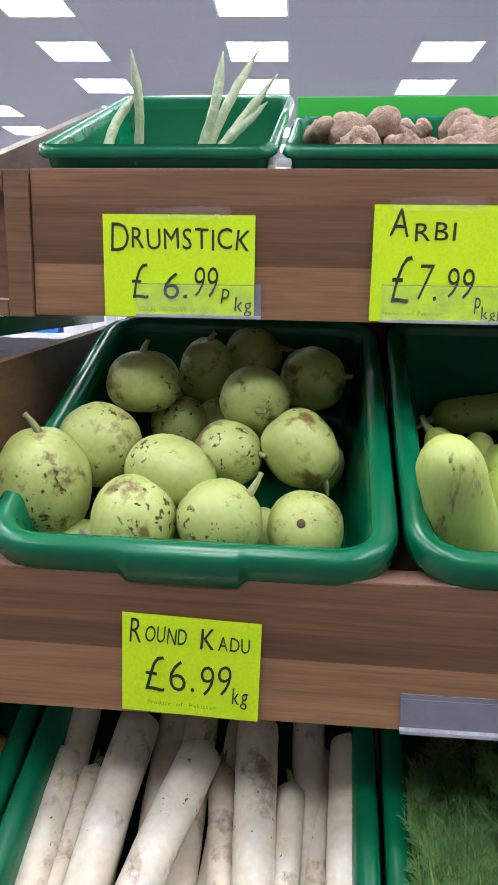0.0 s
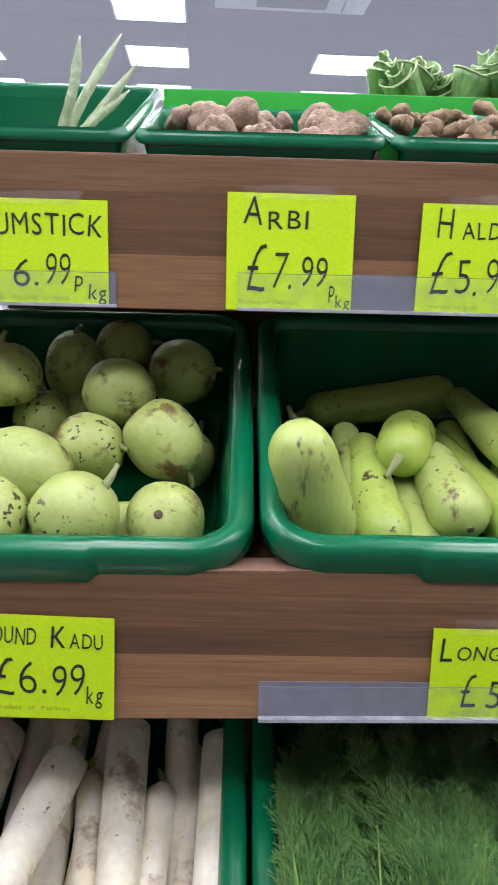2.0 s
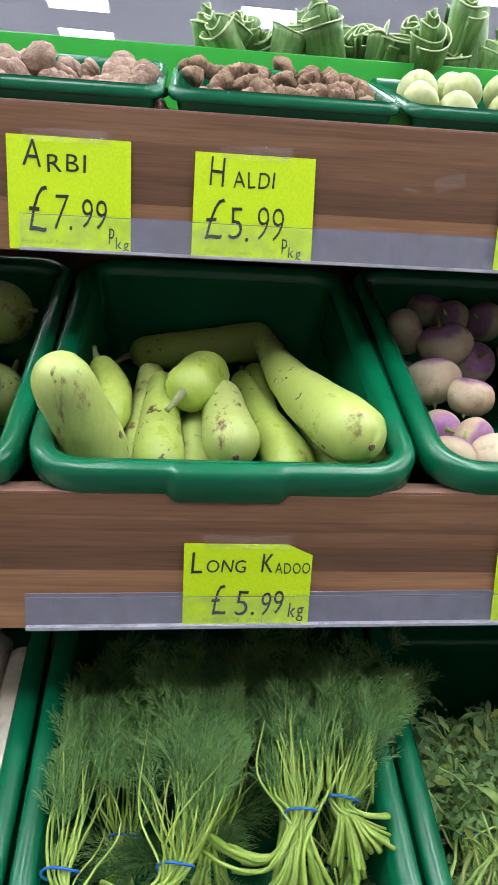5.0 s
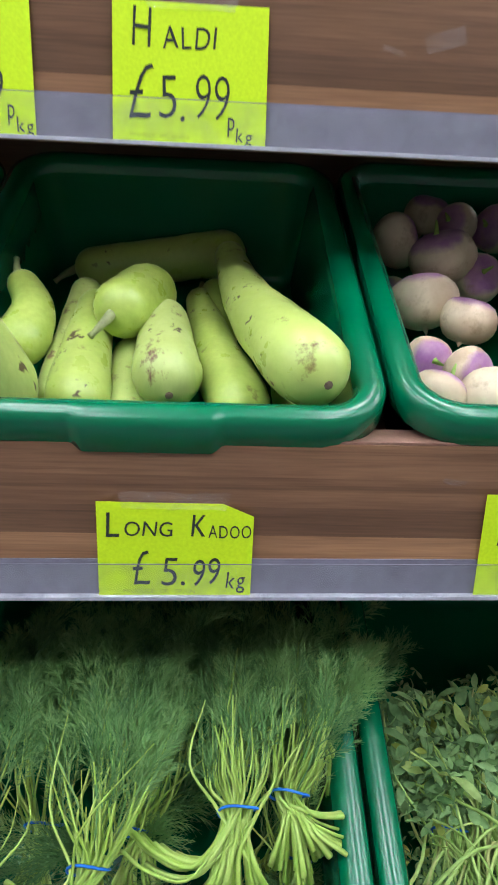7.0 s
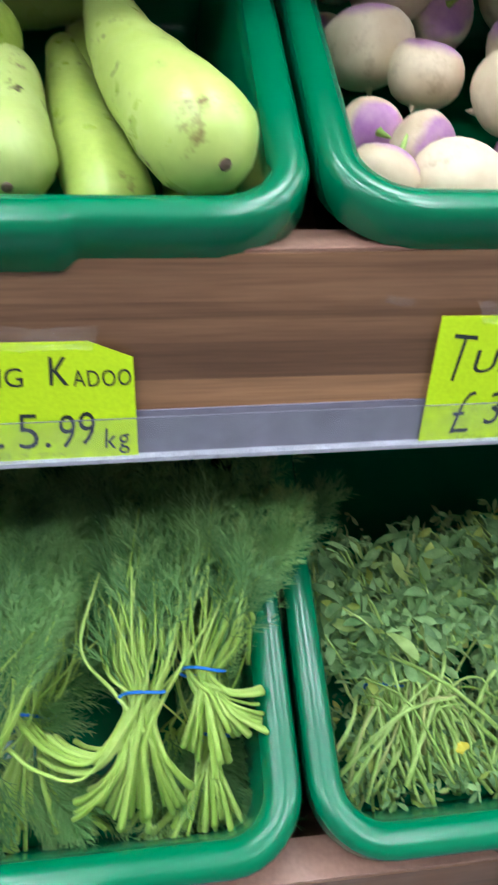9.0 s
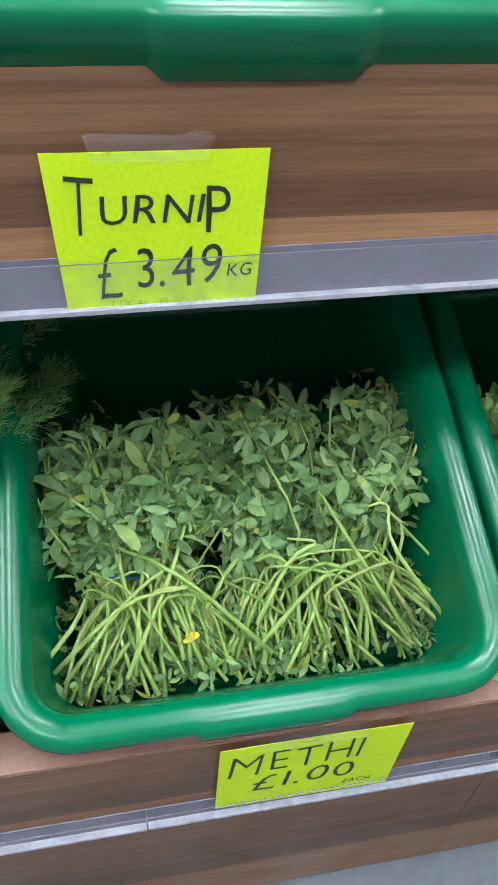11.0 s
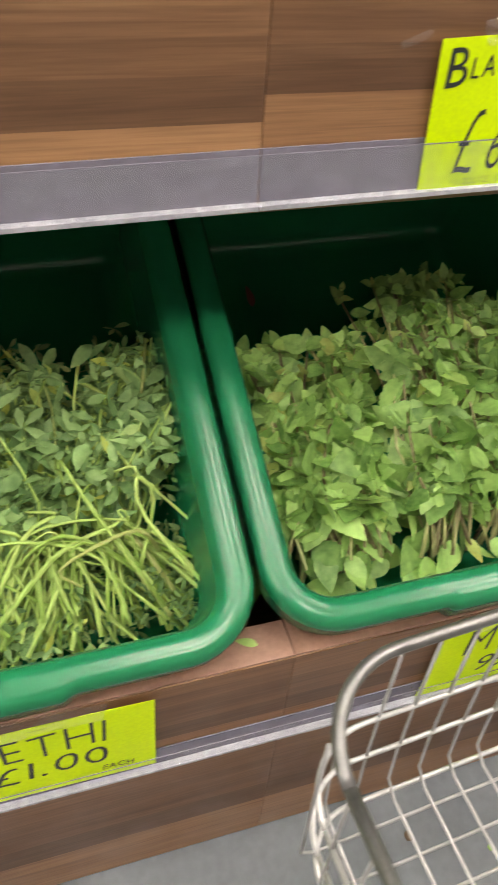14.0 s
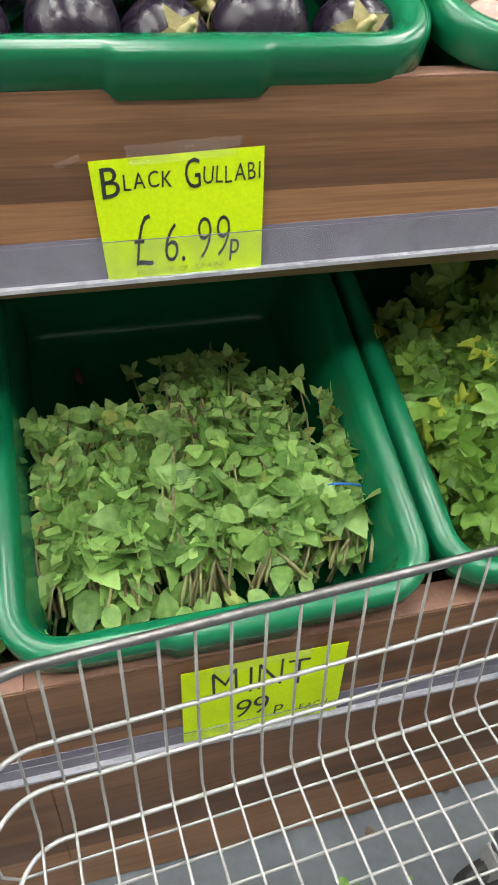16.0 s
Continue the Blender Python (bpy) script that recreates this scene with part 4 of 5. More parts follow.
# aubergines
for i in range(14):
    ar = random.Random(i + 5)
    row, col = divmod(i, 5)
    u, v, w = -0.19 + 0.093 * col + ar.uniform(-0.01, 0.01) + 0.03 * (row % 2), 0.085 + 0.10 * row, -0.045 + 0.012 * row + ar.uniform(-0.01, 0.01)
    way = (ar.uniform(-0.8, 0.8), ar.uniform(-0.8, 0.4), ar.uniform(-0.2, 0.6)) if i % 2 else (ar.uniform(-0.3, 0.5), -0.8, 0.75)
    g = thing("aubergine", "glossy black-purple round aubergine in a green tray", "aubergine", T_AUB @ Matrix.Translation((u, v, w)) @ along((0, 0, 0), way), "aubergines")
    part("fruit", round_body(0.044, 1.12, 22, 12, 0.05, 0.03, 0, i, -0.06), AUBERGINE, g)
    bm = bmesh.new()
    c0 = bm.verts.new((0, 0, 0.053))
    ring = [bm.verts.new(((0.030 if k % 2 else 0.014) * math.cos(k * math.pi / 5), (0.030 if k % 2 else 0.014) * math.sin(k * math.pi / 5), 0.041 if k % 2 else 0.049)) for k in range(10)]
    for k in range(10):
        bm.faces.new((c0, ring[k], ring[(k + 1) % 10]))
    bmesh.ops.solidify(bm, geom=bm.faces[:], thickness=-0.002)
    part("calyx", bm, HUSK, g, "dry buff calyx", smooth=False)
    stalk(g, (0, 0, 0.052), (0.1, 0.1, 1), 0.016, 0.005, HUSK)


def heap(name, label, category, group, tm, spots, r, squash, material, seed, wob=0.1):
    for i, (u, v, w) in enumerate(spots):
        q = random.Random(seed + i)
        k = r * q.uniform(0.85, 1.12)
        ob = part(name, round_body(k, squash * q.uniform(0.9, 1.15), 18, 11, 0.06, wob, 0, seed + i), material, None, m=tm @ Matrix.Translation((u, v, w)) @ pose(0, 0, 0, q.uniform(20, 160), q.uniform(-40, 40), q.uniform(0, 360)))
        tagged(ob, label, category, group)


heap("pink_root_vegetable", "pink rounded root vegetable in a green tray", "root", "pink roots", T_PINK, [(-0.17 + 0.08 * (i % 4) + 0.03 * (i // 4 % 2), 0.08 + 0.075 * (i // 4), -0.05) for i in range(14)], 0.04, 1.1, PINK, 200)
heap("onion", "brown papery onion in a green tray", "onion", "brown onions", T_ONION, [(0.17 - 0.085 * (i % 4), 0.10 + 0.085 * (i // 4), -0.05 + 0.01 * (i % 3)) for i in range(16)], 0.045, 0.95, ONION, 300, 0.05)
heap("squash", "small pale green squash in a green tray", "squash", "pale squash", T_SQUASH, [(-0.105, 0.13, -0.012), (-0.055, 0.10, -0.02), (-0.09, 0.21, -0.01), (-0.03, 0.17, 0.0), (0.02, 0.10, -0.012), (0.04, 0.19, 0.0), (0.09, 0.12, -0.01), (0.10, 0.21, -0.005), (-0.02, 0.24, -0.01)], 0.033, 0.85, SQUASH, 400, 0.05)
for i in range(5):
    tagged(part("potato", round_body(0.04, 1.2, 16, 10, 0.03, 0.15, 0, i), POTATO, None, m=pose(-0.40 - 0.07 * i, 1.02 + 0.05 * (i % 2), 0.99 + 0.02 * (i % 3), 70 * i, 30, 40)), "brown dusty potato at the edge of the heap", "potato", "potatoes")
tagged(part("potato_crate", box(-0.85, -0.345, 0.93, 1.5, 0.80, 0.965, 0.008), WOOD_PLAIN, smooth=False), "walnut laminate bin under the potatoes", "bin")

# ---- mooli ----
MOOLIS = [
    ((-0.211, 0.40, -0.060), (-0.203, 0.045, -0.068), 0.030, 0.026), ((-0.163, 0.385, -0.078), (-0.172, 0.05, -0.082), 0.023, 0.020), ((-0.105, 0.46, -0.047), (-0.122, 0.04, -0.058), 0.033, 0.026),
    ((0.004, 0.405, -0.026), (-0.090, 0.045, -0.040), 0.032, 0.024), ((0.025, 0.405, -0.080), (0.058, 0.05, -0.078), 0.021, 0.022), ((0.072, 0.47, -0.048), (0.102, 0.04, -0.058), 0.032, 0.024),
    ((0.128, 0.380, -0.069), (0.128, 0.05, -0.078), 0.022, 0.016), ((0.166, 0.46, -0.092), (0.160, 0.05, -0.1), 0.020, 0.015), ((0.215, 0.45, -0.047), (0.190, 0.035, -0.056), 0.033, 0.025),
    ((-0.205, 0.50, -0.05), (-0.18, 0.16, -0.11), 0.03, 0.02), ((-0.02, 0.50, -0.085), (-0.005, 0.08, -0.125), 0.028, 0.022), ((0.05, 0.5, -0.09), (0.02, 0.08, -0.125), 0.026, 0.02), ((-0.06, 0.5, -0.08), (-0.05, 0.1, -0.13), 0.026, 0.02), ((0.15, 0.5, -0.07), (0.16, 0.1, -0.14), 0.026, 0.02), ((-0.13, 0.44, -0.11), (-0.14, 0.06, -0.13), 0.03, 0.024),
]
for i, (a, b_, ra, rb) in enumerate(MOOLIS):
    a, b_ = Vector(a), Vector(b_)
    q = random.Random(i + 70)
    mid = (a + b_) / 2
    pts = [p - mid for p in curve_points([a, mid + Vector((q.uniform(-0.008, 0.008), 0, q.uniform(0, 0.006))), b_], 20)]
    rad = []
    for k in range(21):
        s = k / 20
        c = ra + (rb - ra) * s
        rad.append(max(0.002, c * min(1, math.sqrt(max(0, 1 - (max(0, 0.07 - s) / 0.07) ** 2)), (1 - max(0, s - 0.8) / 0.2 * 0.72))))
    g = thing("mooli", "long white mooli radish with earth stains", "radish", T_MOOLI @ Matrix.Translation(mid), "mooli")
    tube("root", pts, rad, MOOLI, g, seg=18, bump=0.05)
    for k in range(3):
        d = (pts[0] - pts[1]).normalized()
        e = pts[0] + d * q.uniform(0.008, 0.02) + Vector((q.uniform(-0.008, 0.008), 0, q.uniform(0, 0.008)))
        tube("leaf_stub", curve_points([pts[0] - d * 0.004, (pts[0] + e) / 2, e], 3), [0.0045, 0.004, 0.003, 0.002], SPROUT, g, seg=6)

# ---- drumsticks, arbi, turmeric, leeks on top ----
PODS = [((-0.075, 0.21, -0.04), (-0.075, 0.24, 0.09)), ((-0.10, 0.16, -0.04), (-0.072, 0.25, 0.035)), ((0.028, 0.20, -0.035), (0.062, 0.25, 0.085)), ((0.045, 0.20, -0.04), (0.110, 0.33, 0.085)), ((0.060, 0.20, -0.04), (0.140, 0.29, 0.05)), ((0.055, 0.19, -0.045), (0.125, 0.28, 0.012)), ((0.00, 0.19, -0.07), (0.10, 0.22, -0.06))]
for i, (a, b_) in enumerate(PODS):
    q = random.Random(i)
    a, b_ = Vector(a), Vector(b_)
    a, b_ = a - (b_ - a) * 0.35, b_
    mid = (a + b_) / 2
    pts = [p - mid for p in curve_points([a, mid + Vector((q.uniform(-0.012, 0.012), 0, q.uniform(-0.01, 0.01))), b_], 24)]
    ob = tube("drumstick_pod", pts, [0.0074 * min(1, 0.25 + k / 5, 0.12 + (24 - k) / 7) * (1 + 0.06 * math.sin(k * 1.9)) for k in range(25)], POD, None, seg=18, ribs=6, rib=0.1)
    ob.matrix_basis = T_DRUM @ Matrix.Translation(mid)
    tagged(ob, "ribbed grey-green drumstick pod leaning in a tray", "pod", "drumstick pods")


def knob(name, label, category, group, m, ln, r, material, seed, rings, twigs=0):
    """A knobbly root with growth rings and, for turmeric, side fingers."""
    q = random.Random(seed)
    n = 18
    pts = curve_points([(0, 0, -ln / 2), (q.uniform(-0.3, 0.3) * r, q.uniform(-0.3, 0.3) * r, 0), (0, 0, ln / 2)], n)
    rad = [r * max(0.12, math.sqrt(max(0, 1 - (2 * k / n - 1) ** 4))) * (1 - 0.42 * k / n) * (1 + 0.09 * math.sin(k * rings)) for k in range(n + 1)]
    pieces = [tube_data(pts, rad, seg=16, bump=0.7)]
    for k in range(twigs):
        s = pts[5 + 4 * k]
        e = s + Vector((q.choice((-1, 1)) * ln * 0.34, q.uniform(-0.1, 0.25) * ln, q.uniform(0.05, 0.25) * ln))
        pieces.append(tube_data(curve_points([s, (s + e) / 2, e], 8), [r * 0.62 * max(0.2, math.sqrt(max(0, 1 - (j / 8) ** 4))) * (1 + 0.05 * math.sin(j * 2.5)) for j in range(9)], seg=10, bump=0.25))
    ob = mesh_part(name, data_mesh(name, pieces), material, None, m=m)
    tagged(ob, label, category, group)


for i in range(28):
    q = random.Random(900 + i)
    row, col = divmod(i, 7)
    big = q.random() < 0.7
    knob("arbi_root", "brown hairy arbi root in a green tray", "root", "arbi roots", T_ARBI @ Matrix.Translation((-0.115 + 0.04 * col + q.uniform(-0.012, 0.012), 0.055 + 0.055 * row + q.uniform(-0.01, 0.01), -0.046 + 0.009 * min(row, 2) + q.uniform(-0.008, 0.01) + (0.01 if big else 0))) @ pose(0, 0, 0, q.uniform(40, 140), q.uniform(-50, 50), q.uniform(0, 360)), q.uniform(0.07, 0.092) if big else 0.05, q.uniform(0.021, 0.027) if big else 0.016, ARBI, i, 2.1)
for i in range(40):
    q = random.Random(1300 + i)
    row, col = divmod(i, 8)
    knob("turmeric_root", "knobbly brown turmeric root in a green tray", "root", "turmeric roots", T_HALDI @ Matrix.Translation((-0.122 + 0.035 * col + q.uniform(-0.01, 0.01), 0.04 + 0.048 * row + q.uniform(-0.01, 0.01), -0.030 + 0.010 * min(row, 3) + q.uniform(-0.006, 0.012))) @ pose(0, 0, 0, q.uniform(60, 120), q.uniform(-60, 60), q.uniform(0, 360)), q.uniform(0.034, 0.062), q.uniform(0.011, 0.017), HALDI, i, 2.6, i % 2)


def leek(x, y, z, ln, r, lean, turn, seed):
    """A leek's green end, rolled leaf within leaf, cut off square."""
    q = random.Random(seed)
    t = thing("leek", "green leek with cut rolled leaves behind the board", "leek", pose(x, y, z, lean, q.uniform(-14, 14), turn), "leeks")
    for k in range(4):
        rr, top = r * (1 - 0.24 * k), ln * (0.80 + 0.06 * k + q.uniform(-0.08, 0.05))
        a0, sweep = q.uniform(0, 6.28), 2 * math.pi * (0.72 if k < 2 else 1.05)
        verts, faces, seg, rows = [], [], 16, 7
        for i in range(rows + 1):
            s = i / rows
            for j in range(seg + 1):
                a = a0 + sweep * j / seg
                flare = rr * (1 + (0.35 if k < 2 else 0.06) * s * s) * (1 + 0.05 * math.sin(3 * a + 4 * s))
                cut = top * s + (0.004 * math.sin(2 * a + seed) * s)
                spiral = 1 - 0.12 * j / seg
                verts.append((flare * spiral * math.cos(a), flare * spiral * math.sin(a), cut))
        for i in range(rows):
            for j in range(seg):
                o = i * (seg + 1) + j
                faces.append((o, o + 1, o + seg + 2, o + seg + 1))
        me = bpy.data.meshes.new("leaf")
        me.from_pydata(verts, [], faces)
        bm = bmesh.new()
        bm.from_mesh(me)
        bpy.data.meshes.remove(me)
        bmesh.ops.solidify(bm, geom=bm.faces[:], thickness=0.0018)
        part("leaf", bm, LEEK_G, t)
        edge = [Vector(verts[rows * (seg + 1) + j]) for j in range(seg + 1)]
        tube("cut_edge", edge, [0.0015] * (seg + 1), LEEK_CUT, t, "pale cut edge", seg=5)


for i in range(24):
    q = random.Random(60 + i)
    leek(0.44 + 0.056 * (i % 12) + q.uniform(-0.01, 0.01), 1.495 + 0.05 * (i // 12) + q.uniform(-0.01, 0.01), 1.578 + 0.03 * (i // 12), q.choice((0.09, 0.11, 0.13, 0.17)), q.uniform(0.026, 0.040), q.uniform(-5, 50), q.uniform(-45, 45), i)
tagged(part("leek_crate", box(0.38, 1.16, 1.45, 1.62, 1.50, 1.575, 0.004), LIME, smooth=False), "lime green plastic crate under the leeks", "crate")
heap("pale_melon", "pale round melon behind the green board", "melon", "pale melons", pose(0, 0, 0), [(0.24, 1.56, 1.612), (0.315, 1.57, 1.612)], 0.036, 0.9, SQUASH, 500)
tagged(part("melon_crate", box(0.1, 0.37, 1.45, 1.62, 1.50, 1.578, 0.004), LIME, smooth=False), "lime green plastic crate under the melons", "crate")

# ---- herbs ----
def leaf_shape(ln, wd, n=6, serr=0.0, cup=0.25, bend=0.2, peak=0.45, blunt=0.72):
    """A leaf along y: midrib and two folded halves."""
    verts, faces = [], []
    for i in range(n + 1):
        s = i / n
        half = wd / 2 * math.sin(math.pi * s ** (0.72 if peak < 0.5 else 1.35)) ** blunt if 0 < s < 1 else 0.0003
        if serr and 0 < i < n:
            half *= 1 + (serr if i % 2 else -serr)
        z = -bend * ln * s * s
        verts += [(-half, s * ln, z + cup * half), (0, s * ln, z), (half, s * ln, z + cup * half)]
    for i in range(n):
        o = 3 * i
        faces += [(o, o + 1, o + 4, o + 3), (o + 1, o + 2, o + 5, o + 4)]
    return np.array(verts), faces


def lobed_shape(size, lobes=5, seed=0):
    """A broad cut leaf as a fan of lobes with toothed tips."""
    q = random.Random(seed)
    verts, faces = [(0, 0, 0)], []
    n = lobes * 4
    for k in range(n + 1):
        a = radians(-20 + 220 * k / n)
        r = size * (0.55 + 0.45 * abs(math.sin(math.pi * k / 4 + 0.4))) * q.uniform(0.88, 1.1) * (0.75 + 0.35 * math.sin(math.pi * k / n))
        verts.append((r * math.cos(a), r * math.sin(a) + size * 0.1, size * 0.16 * math.sin(k * 1.7 + seed) - 0.1 * r))
    for k in range(n):
        faces.append((0, k + 1, k + 2))
    return np.array(verts), faces


def trifoliate(size, seed=0):
    """Three small blunt leaflets on one point."""
    vs, fs = [], []
    q = random.Random(seed)
    for a in (-65, 0, 65):
        v, f = leaf_shape(size * q.uniform(0.8, 1.2), size * 0.40, 5, 0.0, q.uniform(-0.4, 0.7), q.uniform(-0.2, 0.7), 0.6)
        m = np.array(Euler((radians(q.uniform(-25, 15)), radians(q.uniform(-20, 20)), radians(a + q.uniform(-12, 12)))).to_matrix())
        o = sum(len(x) for x in vs)
        vs.append(v @ m.T)
        fs += [tuple(i + o for i in g) for g in f]
    return np.concatenate(vs), fs


def spread_leaves(name, shapes, spots, material, parent, label=""):
    """spots: matrices. One mesh of many leaves."""
    vs, fs, o = [], [], 0
    for k, m in enumerate(spots):
        v, f = shapes[k % len(shapes)]
        a = np.array(m)
        vs.append(v @ a[:3, :3].T + a[:3, 3])
        fs += [tuple(i + o for i in g) for g in f]
        o += len(v)
    me = bpy.data.meshes.new(name)
    me.from_pydata([tuple(p) for p in np.concatenate(vs)], [], fs)
    ob = mesh_part(name, me, material, parent, label, smooth=True)
    ob["kind"] = "stuff"
    return ob


def single_leaves(meshes, spots, parent, name="leaf"):
    for k, m in enumerate(spots):
        ob = new(name, meshes[k % len(meshes)])
        ob.parent, ob.matrix_basis = parent, m


def shape_mesh(name, shape, material):
    me = bpy.data.meshes.new(name)
    me.from_pydata([tuple(p) for p in shape[0]], [], shape[1])
    me.materials.append(material)
    me.polygons.foreach_set("use_smooth", [True] * len(me.polygons))
    return me


def band(parent, at, way, r, flat=0.6):
    """A rubber band round a bunch, a little slack."""
    m = Matrix.Translation(at) @ along((0, 0, 0), way)
    pts = [m @ Vector((r * math.cos(a), r * flat * math.sin(a), 0.002 * math.sin(2 * a))) for a in [2 * math.pi * k / 18 for k in range(19)]]
    tube("rubber_band", pts, [0.0016] * 19, BAND, parent, "blue rubber band", seg=6)


def stems(parent, lines, material, r0, r1, name="stalk_mass", n=10):
    pieces = []
    for ln in lines:
        pts = curve_points(ln, n)
        thick = 0.65 + 0.7 * abs(math.sin(len(pieces) * 12.9898))
        pieces.append(tube_data(pts, [thick * (r0 + (r1 - r0) * k / n) for k in range(n + 1)], seg=6))
    ob = mesh_part(name, data_mesh(name, pieces), material, parent, "")
    ob["kind"] = "stuff"
    return ob


def dill_plume(q, line, face, quads, size=1.0):
    """One feathery frond along a line: side branches, twigs on them, forked threads at the ends."""
    n = len(line) - 1

    def strip(a, c, half):
        x = (c - a).cross(Vector((q.gauss(0, 1), q.gauss(0, 1), q.gauss(0, 1)))).normalized() * half
        quads.append((a - x, a + x, c + x * 0.6, c - x * 0.6))
    for k in range(n):
        strip(line[k], line[k + 1], 0.0012 * (1 - 0.5 * k / n))
    for k in range(3, n + 1):
        d = (line[k] - line[k - 1]).normalized()
        for s in (-1, 1, 0) if k == n else ((-1, 1)[k % 2],) if k < n / 2 else (-1, 1):
            side = d.cross(face + Vector((q.gauss(0, 0.35), q.gauss(0, 0.35), q.gauss(0, 0.2)))).normalized()
            way = (d + side * s * q.uniform(0.3, 0.6) + face * q.gauss(0.05, 0.16)).normalized()
            ln = size * q.uniform(0.045, 0.070) * min(1.0, 0.5 + k / n) * (1.1 - 0.5 * k / n)
            sag = Vector((0, -0.2, -1)) * q.uniform(0.002, 0.012)
            m = 8
            rib = [line[k] + way * ln * j / m + sag * (j / m) ** 2 for j in range(m + 1)]
            for j in range(0, m, 2):
                strip(rib[j], rib[j + 2], 0.0007)
            for j in range(1, m + 1):
                for s2 in (-1, 1):
                    w = (way + way.cross(face).normalized() * s2 * q.uniform(0.3, 0.65) + face * q.gauss(0, 0.25)).normalized()
                    e = rib[j] + w * size * q.uniform(0.010, 0.018) * (1.15 - 0.45 * j / m)
                    strip(rib[j], e, 0.00048)
                    for s3 in (-1, 1):
                        f = (w + w.cross(face).normalized() * s3 * 0.45 + face * q.gauss(0, 0.25)).normalized()
                        strip(rib[j] + (e - rib[j]) * 0.55, e + f * q.uniform(0.003, 0.007) * size, 0.0004)


def dill_bunch(bandspot, ends, tips, n, plumes, seed, fan=0.035, loft=0.03, tied=True, hook=0.25):
    """ends: where the cut stems lie; tips: the middles of the frond ends."""
    q = random.Random(seed)
    b_ = Vector(bandspot)
    t = thing("dill_bunch", "bunch of fresh feathery dill tied with a blue band", "dill", T_DILL @ Matrix.Translation(b_), "dill bunches")
    lines = []
    for i in range(max(n, plumes)):
        e = Vector(ends[i % len(ends)]) - b_ + Vector((q.gauss(0, 0.009), q.gauss(0, 0.009), q.uniform(-0.018, 0.01)))
        a = Vector((q.gauss(0, 0.0095), q.gauss(0, 0.002), q.gauss(0, 0.006)))
        tp = Vector(tips[i % len(tips)]) - b_ + Vector((q.gauss(0, fan), q.gauss(0, 0.035), q.gauss(0, 0.015)))
        mid = a * 2.4 + (tp - a) * 0.42 + Vector((q.gauss(0, 0.010), 0, loft * q.uniform(0.6, 1.1)))
        if i < n:
            lines.append((e, e * 0.76 + Vector((0, -hook * 0.6 * abs(e.x), 0.008)), e * 0.4 + Vector((0, -hook * abs(e.x), 0.012)), a, a * 1.7 + (mid - a) * 0.5, mid + (tp - mid) * q.choice((-0.2, 0.1, 0.35, 0.6))))
        if i < plumes:
            whole = curve_points((a, mid, tp), 26)
            first = q.choice((1, 3, 5, 8))
            face = Vector((q.gauss(0, 0.35), -0.35 + q.gauss(0, 0.3), 1)).normalized()
            quads = []
            dill_plume(q, whole[first::2], face, quads, q.uniform(0.8, 1.15))
            me = bpy.data.meshes.new("frond")
            me.from_pydata([tuple(v) for f in quads for v in f], [], [(4 * k, 4 * k + 1, 4 * k + 2, 4 * k + 3) for k in range(len(quads))])
            mesh_part("frond", me, DILL, t, "feathery dark green frond", smooth=False)
    stems(t, lines, DILL_STEM, 0.0031, 0.0007, n=24)
    if tied:
        band(t, (0, 0, 0.003), Vector(tips[0]) - b_ + Vector((0, 0.1, 0)), 0.022)


dill_bunch((-0.187, 0.103, -0.008), [(-0.15, 0.05, -0.03), (-0.17, 0.045, -0.04), (-0.13, 0.06, -0.03)], [(-0.195, 0.355, -0.02), (-0.165, 0.33, 0.0)], 18, 11, 1, 0.022)
dill_bunch((-0.053, 0.105, -0.008), [(-0.15, 0.085, -0.03), (-0.14, 0.06, -0.03), (-0.11, 0.045, -0.04), (-0.085, 0.04, -0.045)], [(-0.06, 0.375, 0.0), (-0.11, 0.30, 0.005), (-0.025, 0.36, 0.0), (0.03, 0.27, 0.005)], 36, 20, 2, 0.022, 0.035)
dill_bunch((0.102, 0.155, 0.010), [(-0.003, 0.134, -0.015), (0.02, 0.115, -0.02), (0.045, 0.075, -0.04), (0.075, 0.065, -0.05), (0.10, 0.06, -0.05), (0.13, 0.07, -0.05)], [(0.075, 0.34, 0.0), (0.115, 0.36, -0.005), (0.135, 0.33, 0.0)], 46, 17, 3, 0.018, 0.032, True, 0.42)
dill_bunch((0.160, 0.176, -0.004), [(0.212, 0.138, 0.0), (0.205, 0.122, -0.01), (0.185, 0.112, -0.02), (0.168, 0.105, -0.03), (0.15, 0.115, -0.03)], [(0.175, 0.375, -0.002), (0.215, 0.37, -0.005), (0.250, 0.365, -0.02), (0.235, 0.31, 0.015)], 34, 18, 4, 0.02, 0.045)
dill_bunch((0.165, 0.125, -0.062), [(0.15, 0.05, -0.095), (0.19, 0.045, -0.095), (0.165, 0.045, -0.09), (0.12, 0.05, -0.095)], [(0.17, 0.33, -0.06)], 30, 12, 5, 0.05)
dill_bunch((-0.01, 0.16, -0.072), [(-0.02, 0.06, -0.095), (-0.05, 0.055, -0.095), (0.02, 0.06, -0.09), (0.05, 0.06, -0.1)], [(0.0, 0.40, -0.055), (0.05, 0.39, -0.04)], 26, 18, 6, 0.045)
dill_bunch((-0.12, 0.17, -0.078), [(-0.13, 0.06, -0.11), (-0.17, 0.055, -0.11), (-0.1, 0.06, -0.11)], [(-0.14, 0.40, -0.06)], 20, 12, 7, 0.045)
dill_bunch((0.10, 0.24, -0.080), [(0.1, 0.1, -0.11), (0.07, 0.09, -0.11)], [(0.12, 0.42, -0.04), (0.05, 0.43, -0.05)], 18, 14, 8, 0.045)
